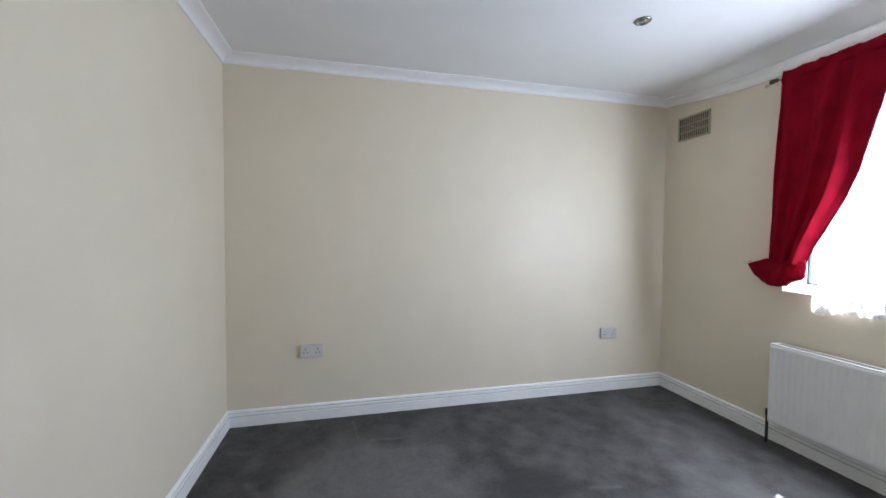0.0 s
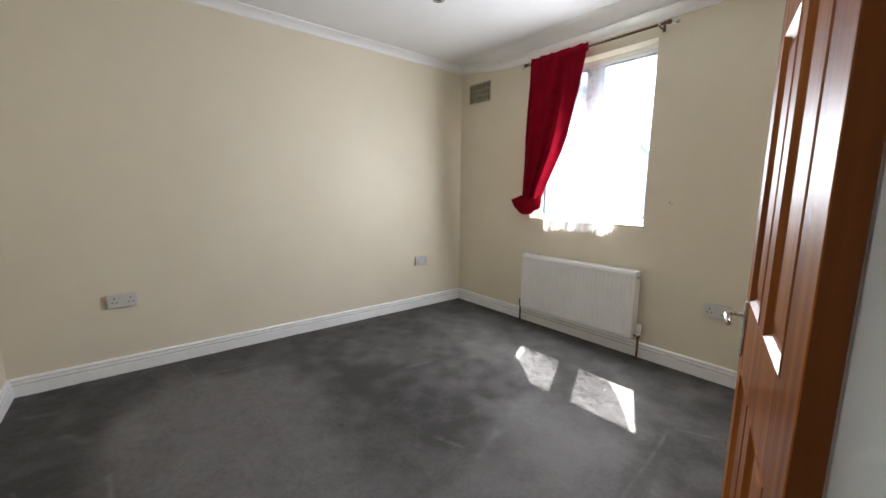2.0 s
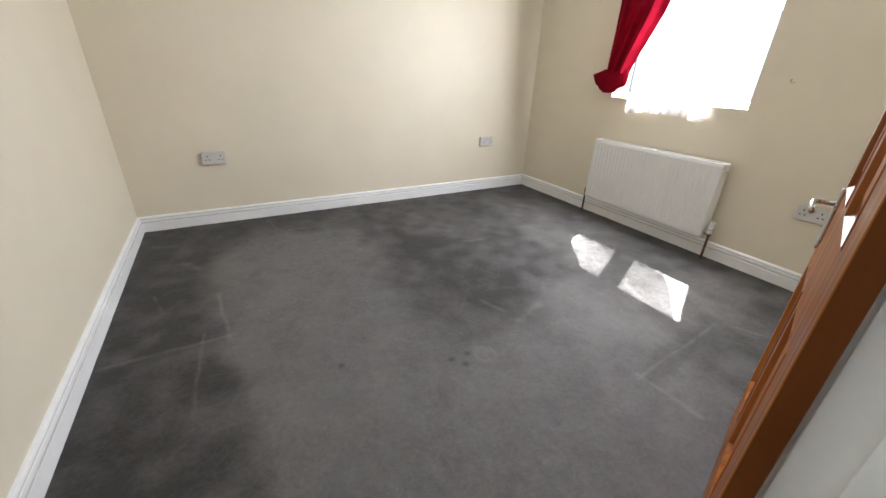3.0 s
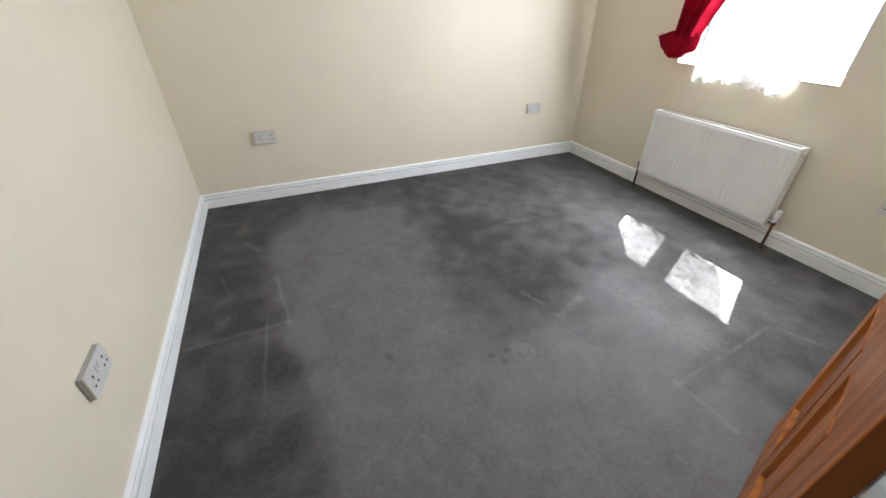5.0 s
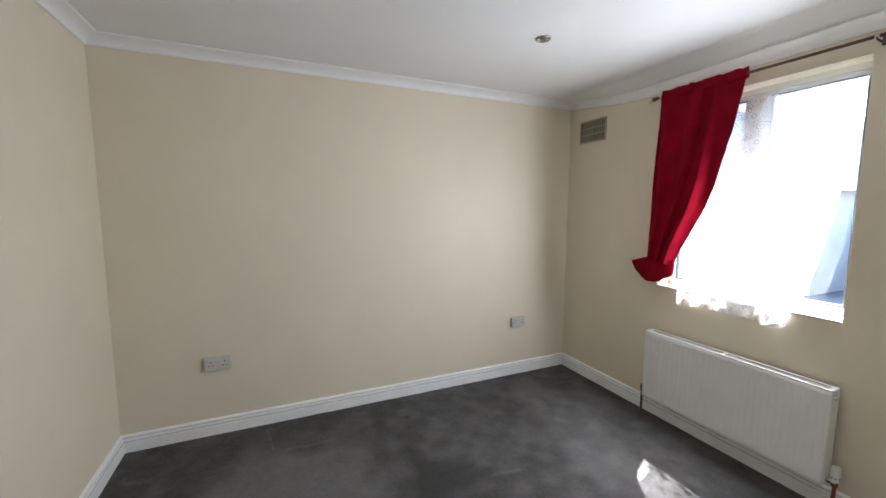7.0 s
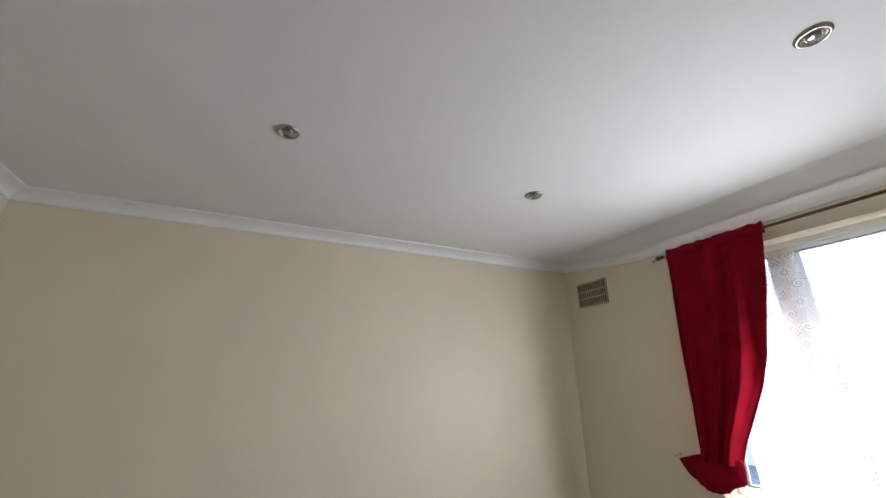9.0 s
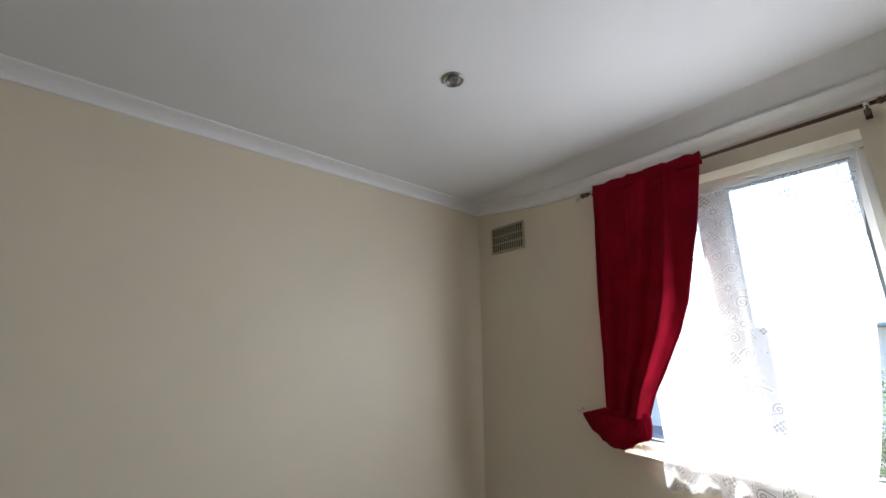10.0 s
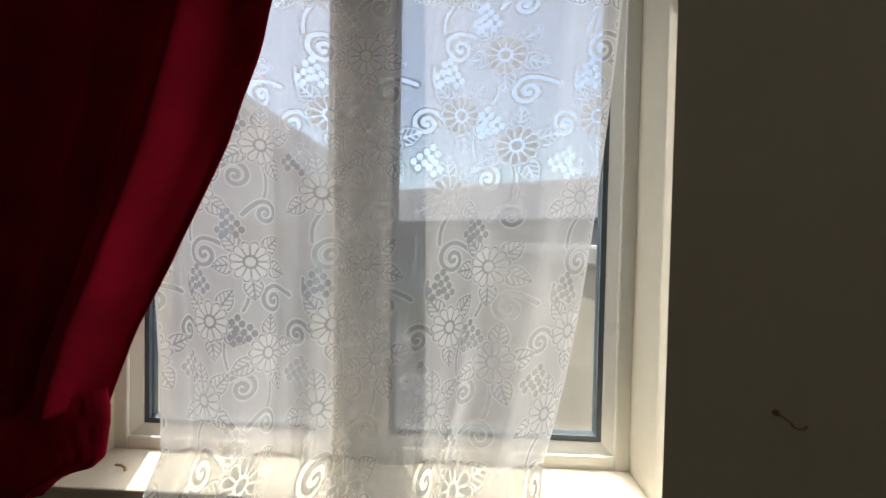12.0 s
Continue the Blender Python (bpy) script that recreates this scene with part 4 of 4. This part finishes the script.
# ---- lace net in the window ----
def lace_tile():
    """How closely the net is knitted over one repeat, half a millimetre a step."""
    W2, H, step = 0.222, 0.350, 0.0005
    u, v = np.meshgrid(np.arange(0, W2, step), np.arange(0, H, step))
    d = np.full(u.shape, 0.69)

    def rel(cu, cv):
        return (u - cu + W2 / 2) % W2 - W2 / 2, (v - cv + H / 2) % H - H / 2

    def line(points, width, inner, border):
        best = np.full(u.shape, 9.0)
        for cu, cv in points:
            a, b = rel(cu, cv)
            best = np.minimum(best, a * a + b * b)
        best = np.sqrt(best)
        d[best < width + 0.0025] = border
        d[best < width] = inner

    def curl(cu, cv, size, turn, hand, tail, bend=4.0):
        """A scroll that widens from its eye and runs out into a curved stalk."""
        pts = []
        for i in range(80):
            a = i / 79 * 3.4 * math.pi
            r = size * (0.12 + 0.88 * (i / 79) ** 1.25)
            pts.append((cu + r * math.cos(turn + hand * a), cv + r * math.sin(turn + hand * a)))
        a = turn + hand * 3.4 * math.pi
        e = pts[-1]
        dirx, diry = -math.sin(a) * hand, math.cos(a) * hand
        for i in range(1, 30):
            k = i / 29 * tail
            pts.append((e[0] + dirx * k - math.cos(a) * k * k * bend, e[1] + diry * k - math.sin(a) * k * k * bend))
        line(pts, 0.0036, 0.42, 0.98)

    def stem(a, b, bow):
        n = math.hypot(b[0] - a[0], b[1] - a[1])
        px, py = -(b[1] - a[1]) / n, (b[0] - a[0]) / n
        line([(a[0] + (b[0] - a[0]) * t + px * bow * math.sin(math.pi * t), a[1] + (b[1] - a[1]) * t + py * bow * math.sin(math.pi * t))
              for t in (i / 45 for i in range(46))], 0.0026, 0.44, 0.97)

    def leaf(cu, cv, turn, length=0.044, half=0.016):
        a, b = rel(cu, cv)
        c, s = math.cos(turn), math.sin(turn)
        p, q = a * c + b * s, -a * s + b * c
        t = np.clip(p / length, 0, 1)
        hw = half * np.sin(np.pi * t ** 0.75) ** 0.8
        on = (p > 0) & (p < length)
        d[on & (np.abs(q) < hw + 0.0024)] = 0.95
        d[on & (np.abs(q) < hw)] = 0.38
        inside = on & (np.abs(q) < hw - 0.0022)
        d[inside] = 0.90
        d[inside & ((np.abs(q) < 0.0015) | (np.mod((p - np.abs(q) * 0.9) / 0.0095, 1) < 0.28))] = 0.38

    def flower(cu, cv, R, turn, n=12):
        a, b = rel(cu, cv)
        r, th = np.hypot(a, b), np.arctan2(b, a) + turn
        f = np.mod(th * n / (2 * np.pi), 1) - 0.5
        out = R * (1 - 0.28 * (2 * np.abs(f)) ** 2.6)
        d[r < out + 0.0040] = 0.95
        d[r < out + 0.0016] = 0.38
        d[(r < out - 0.0010) & (r > R * 0.36) & (np.abs(f) * r * 2 * np.pi / n < r * np.pi / n - 0.0011)] = 0.955
        d[r < R * 0.34] = 0.38
        d[r < R * 0.24] = 0.92

    def berries(cu, cv, turn):
        """Three little four-petalled blossoms of open net."""
        for k in range(3):
            a0 = turn + k * 2.1
            bu, bv = cu + 0.0145 * math.cos(a0), cv + 0.0145 * math.sin(a0)
            for m in range(4):
                a1 = m * math.pi / 2 + 0.15
                a, b = rel(bu + 0.0082 * math.cos(a1), bv + 0.0092 * math.sin(a1))
                r = np.hypot(a, b * 0.85)
                d[(r < 0.0070) & (d > 0.5)] = 0.94
                d[r <= 0.0052] = 0.38

    fu, fv = 0.111, 0.223
    at = lambda a, b: (fu + a, fv + b)
    stem(at(-0.045, -0.075), at(-0.032, -0.022), 0.006)
    stem(at(0.030, 0.075), at(0.028, 0.020), -0.005)
    stem(at(0.092, 0.155), at(0.100, 0.090), 0.006)
    stem(at(0.058, -0.020), at(0.066, -0.070), 0.006)
    stem(at(-0.016, 0.165), at(-0.030, 0.215), 0.005)
    curl(*at(-0.004, -0.112), 0.027, 0.6, 1, 0.055)
    curl(*at(-0.056, 0.018), 0.022, 0.9, 1, 0.030)
    curl(*at(0.056, 0.106), 0.023, 2.4, -1, 0.035)
    curl(*at(0.109, -0.036), 0.024, 0.5, 1, 0.040)
    curl(*at(0.098, 0.168), 0.021, 2.2, -1, 0.030)
    for (cu, cv), R, phase, turns in ((at(0, 0), 0.0335, 0.3, (-2.3, -0.9, 1.45, 0.5)), (at(-0.016, 0.133), 0.0335, 0.1, (2.6, -0.8, -1.7, 0.6)),
                                      (at(0.098, 0.052), 0.0325, 0.2, (-1.5, 2.7, -0.3, 1.1)), (at(0.072, -0.100), 0.0330, 0.0, (3.0, -2.3, -0.7, 0.3, 1.5))):
        for k, turn in enumerate(turns):
            leaf(cu + 0.025 * math.cos(turn), cv + 0.025 * math.sin(turn), turn, 0.040 + 0.004 * (k % 2), 0.0155)
        flower(cu, cv, R, phase)
    berries(*at(-0.022, -0.066), 0.5)
    berries(*at(0.052, 0.014), 0.2)
    berries(*at(-0.052, 0.080), 0.9)
    berries(*at(0.040, 0.190), 0.4)
    d[:] = (d + np.roll(d, 1, 0) + np.roll(d, 1, 1) + np.roll(d, (1, 1), (0, 1))) / 4
    return d, step


def net_curtain():
    tile, step = lace_tile()
    nu, nv = 940, 1180
    s, v = np.meshgrid(np.linspace(0, 1, nu), np.linspace(0, 1, nv))
    scallop = 0.010 * np.abs(np.sin(np.pi * s * 15))
    flap = 0.022 * np.exp(-((s - 0.12) / 0.10) ** 2) + 0.026 * np.exp(-((s - 0.93) / 0.09) ** 2)
    zb = 0.880 - scallop - flap
    z = 2.150 + (zb - 2.150) * v
    right = lerp_curve(z, [(2.2, 0.856), (2.05, 0.866), (1.78, 0.889), (1.57, 0.912), (1.35, 0.938), (1.13, 0.975), (1.0, 1.010), (0.88, 1.040), (0.8, 1.055)])
    left = lerp_curve(z, [(2.2, 1.800), (1.9, 1.790), (1.5, 1.70), (1.2, 1.655), (1.0, 1.640), (0.8, 1.632)])
    low = np.clip((2.15 - z) / 1.2, 0, 1)
    warp = s + 0.03 * np.sin(2 * np.pi * (1.3 * s + 0.1)) + 0.018 * np.sin(2 * np.pi * (2.9 * s + 0.35 * v))
    fold = np.sin(2 * np.pi * 4.4 * warp + 0.7 * v) + 0.35 * np.sin(2 * np.pi * 9.3 * warp + 2.0 - 1.2 * v)
    amp = 0.006 + 0.008 * low
    x = 2.752 - 0.060 * low + amp * fold * 0.85 - 0.011 * low * (np.exp(-((s - 0.10 - 0.04 * v) / 0.022) ** 2) + 0.8 * np.exp(-((s - 0.21 - 0.05 * v) / 0.026) ** 2) + 0.6 * np.exp(-((s - 0.86) / 0.02) ** 2))
    near = np.clip((1.01 - z) / 0.065, 0, 1)
    x = x * (1 - near) + (2.640 + 0.8 * amp * fold) * near
    y = right + (left - right) * (s + 0.012 * np.cos(2 * np.pi * 4.4 * warp) * low)
    iu = (((1 - s) * 0.80) / step).astype(int) % tile.shape[1]
    iv = ((2.15 - z) / step).astype(int) % tile.shape[0]
    dens = tile[iv, iu]
    dens = np.where(v < 0.022, 0.82, dens)
    dens = np.where((v < 0.0265) & (v > 0.022), 0.25, dens)
    rim = (1 - v) * 1.28
    dens = np.where(rim < 0.006, 0.85, dens)
    dens = np.where((s < 0.006) | (s > 0.994), 0.85, dens)
    n = thing("net_curtain", (2.752, 1.34, 2.150), "white floral lace net curtain draped over the window sill", "net curtain")
    ob = new("lace", grid_mesh("lace", x - 2.752, y - 1.34, z - 2.150, LACE, "weave", dens))
    ob.parent = n
    part("curtain_wire", tube([(0.003, WY0 + 0.006 - 1.34, -0.010), (0.003, WY1 - 0.006 - 1.34, -0.010)], 0.0022, 8), UPVC, n, "white stretched curtain wire", True)
    for yk, sg in ((WY0 + 0.004, 1), (WY1 - 0.004, -1)):
        part("wire_hook", tube([(0.003, yk - 1.34, -0.004), (0.003, yk + sg * 0.010 - 1.34, -0.004), (0.003, yk + sg * 0.013 - 1.34, -0.011)], 0.002, 8), BRASS, n, smooth=True)


net_curtain()


# ---- outside ----
GZ = -0.25
setting("ground", box((-200, -200, GZ - 0.2), (260, 200, GZ)), YARD, "grey tarmac yard and ground outside the window", "ground")


def boundary_wall():
    w = thing("garden_wall", (6.5, 0.52, GZ), "cream rendered garden wall with a stone coping", "garden wall")
    part("wall", box((-3.0, -0.12, 0), (3.2, 0.10, 1.53), 0.004), RENDERED, w)
    for i in range(7):
        x0 = -3.03 + i * 0.895
        part("coping_stone", box((x0, -0.16, 1.53), (x0 + 0.887, 0.14, 1.61), 0.012), COPING, w)
    post = part("gate_post", box((3.2, -0.16, 0), (3.52, 0.16, 1.75), 0.01), RENDERED, w, "pale gate post")
    part("post_cap", box((3.16, -0.20, 1.75), (3.56, 0.20, 1.84), 0.03), COPING, post)


boundary_wall()


def outbuilding():
    b = thing("neighbour_building", (13.5, 1.8, GZ), "low pale neighbouring house with a slate roof", "house")
    b.matrix_basis = pose(11.5, 2.4, GZ, 0, 0, 62)
    part("wall", box((-5.0, -4.0, 0), (5.0, 0, 2.15)), BRICKWORK, b)
    bm = bmesh.new()
    vs = [bm.verts.new(p) for p in ((-5.2, 0.25, 2.10), (5.2, 0.25, 2.10), (5.2, -2.0, 3.2), (-5.2, -2.0, 3.2), (-5.2, -4.25, 2.10), (5.2, -4.25, 2.10),
                                    (-5.2, 0.25, 2.00), (5.2, 0.25, 2.00), (5.2, -4.25, 2.00), (-5.2, -4.25, 2.00))]
    for f in ((0, 1, 2, 3), (3, 2, 5, 4), (0, 6, 7, 1), (4, 5, 8, 9), (0, 3, 4, 9, 6), (1, 7, 8, 5, 2)):
        bm.faces.new([vs[i] for i in f])
    part("roof", bm, SLATE, b)
    part("gutter", tube([(-5.2, 0.29, 2.04), (5.2, 0.29, 2.04)], 0.05), GASKET, b, smooth=True)
    for x0 in (-3.6, -0.8, 2.0):
        win = part("house_window", boxes([((x0, 0.0, 0.9), (x0 + 1.2, 0.05, 0.97)), ((x0, 0.0, 1.83), (x0 + 1.2, 0.05, 1.9)),
                                          ((x0, 0.0, 0.97), (x0 + 0.07, 0.05, 1.83)), ((x0 + 1.13, 0.0, 0.97), (x0 + 1.2, 0.05, 1.83)),
                                          ((x0 + 0.57, 0.0, 0.97), (x0 + 0.63, 0.05, 1.83))]), UPVC, b, "white framed window")
        part("pane", box((x0 + 0.07, 0.004, 0.97), (x0 + 0.57, 0.02, 1.83)), DARKGLASS, win)
        part("pane", box((x0 + 0.63, 0.004, 0.97), (x0 + 1.13, 0.02, 1.83)), DARKGLASS, win)


outbuilding()


def leaves(name, spread_fn, count, size, material, parent, seed):
    rng = random.Random(seed)
    verts, faces = [], []
    for _ in range(count):
        c = Vector(spread_fn(rng))
        a = Vector((rng.gauss(0, 1), rng.gauss(0, 1), rng.gauss(0, 1))).normalized()
        b = a.orthogonal().normalized()
        L = size * rng.uniform(0.6, 1.3)
        k = len(verts)
        n = a.cross(b) * L * 0.12
        verts += [c - a * L, c + b * L * 0.45 + n, c + a * L, c - b * L * 0.45 + n]
        faces.append((k, k + 1, k + 2, k + 3))
    me = bpy.data.meshes.new(name)
    me.from_pydata([tuple(v) for v in verts], [], faces)
    me.materials.append(material)
    ob = new(name, me)
    ob.parent = parent
    return tagged(ob, kind="stuff")


def neighbour_house():
    h = thing("neighbour_house", (10.0, 6.5, GZ), "pale grey gabled bungalow across the yard", "house")
    hw, eave, ridge, deep = 2.6, 2.35, 5.0, 7.0
    bm = bmesh.new()
    front = [bm.verts.new((0, y, z)) for y, z in ((-hw, 0), (hw, 0), (hw, eave), (0, ridge), (-hw, eave))]
    back = [bm.verts.new((deep, v.co.y, v.co.z)) for v in front]
    bm.faces.new(front)
    bm.faces.new(back[::-1])
    for i in range(5):
        bm.faces.new((front[i], front[(i + 1) % 5], back[(i + 1) % 5], back[i]))
    part("wall", bm, HOUSE_RENDER, h)
    for sg in (-1, 1):
        bm = bmesh.new()
        prof = [(sg * (hw + 0.25), eave - 0.26), (0, ridge + 0.02), (0, ridge + 0.14), (sg * (hw + 0.28), eave - 0.14)]
        a = [bm.verts.new((-0.22, y, z)) for y, z in prof]
        b = [bm.verts.new((deep + 0.2, y, z)) for y, z in prof]
        bm.faces.new(a)
        bm.faces.new(b[::-1])
        for i in range(4):
            bm.faces.new((a[i], a[(i + 1) % 4], b[(i + 1) % 4], b[i]))
        part("roof_slope", bm, SLATE, h)
        part("gutter", tube([(-0.2, sg * (hw + 0.31), eave - 0.2), (deep + 0.2, sg * (hw + 0.31), eave - 0.2)], 0.05, 10), UPVC, h, smooth=True)
    for y0, w in ((-1.9, 1.5), (0.5, 1.5)):
        fr = part("house_window", boxes([((-0.04, y0, 0.95), (0.02, y0 + w, 1.02)), ((-0.04, y0, 2.03), (0.02, y0 + w, 2.10)),
                                         ((-0.04, y0, 1.02), (0.02, y0 + 0.07, 2.03)), ((-0.04, y0 + w - 0.07, 1.02), (0.02, y0 + w, 2.03)),
                                         ((-0.04, y0 + w / 2 - 0.035, 1.02), (0.02, y0 + w / 2 + 0.035, 2.03))]), UPVC, h, "white framed window")
        part("pane", box((-0.015, y0 + 0.07, 1.02), (0.01, y0 + w / 2 - 0.035, 2.03)), DARKGLASS, fr)
        part("pane", box((-0.015, y0 + w / 2 + 0.035, 1.02), (0.01, y0 + w - 0.07, 2.03)), DARKGLASS, fr)
        part("house_sill", box((-0.09, y0 - 0.05, 0.89), (0.01, y0 + w + 0.05, 0.95), 0.008), COPING, fr)


neighbour_house()


def shrub(x, y, w, h, seed):
    t = thing("shrub", (x, y, GZ), "low green garden shrub by the wall", "shrub", "garden shrubs")
    rng = random.Random(seed)
    cl = [Vector((rng.uniform(-w, w), rng.uniform(-w, w), rng.uniform(0.25, 1) * h)) for _ in range(9)]
    for c in cl[:5]:
        part("stem", tube([(c.x * 0.2, c.y * 0.2, 0), (c.x * 0.6, c.y * 0.6, c.z * 0.6), tuple(c)], 0.012, 6, None, [0.018, 0.012, 0.004]), BARK, t, smooth=True)
    leaves("leaves", lambda r: r.choice(cl) + Vector((r.gauss(0, 1), r.gauss(0, 1), r.gauss(0, 1))) * w * 0.30 + Vector((0, 0, 0.04)), 1500, 0.035, FOLIAGE, t, seed)


shrub(8.2, 1.55, 0.40, 0.95, 31)
shrub(9.4, 1.35, 0.45, 1.15, 32)
shrub(7.4, 1.75, 0.35, 0.6, 33)
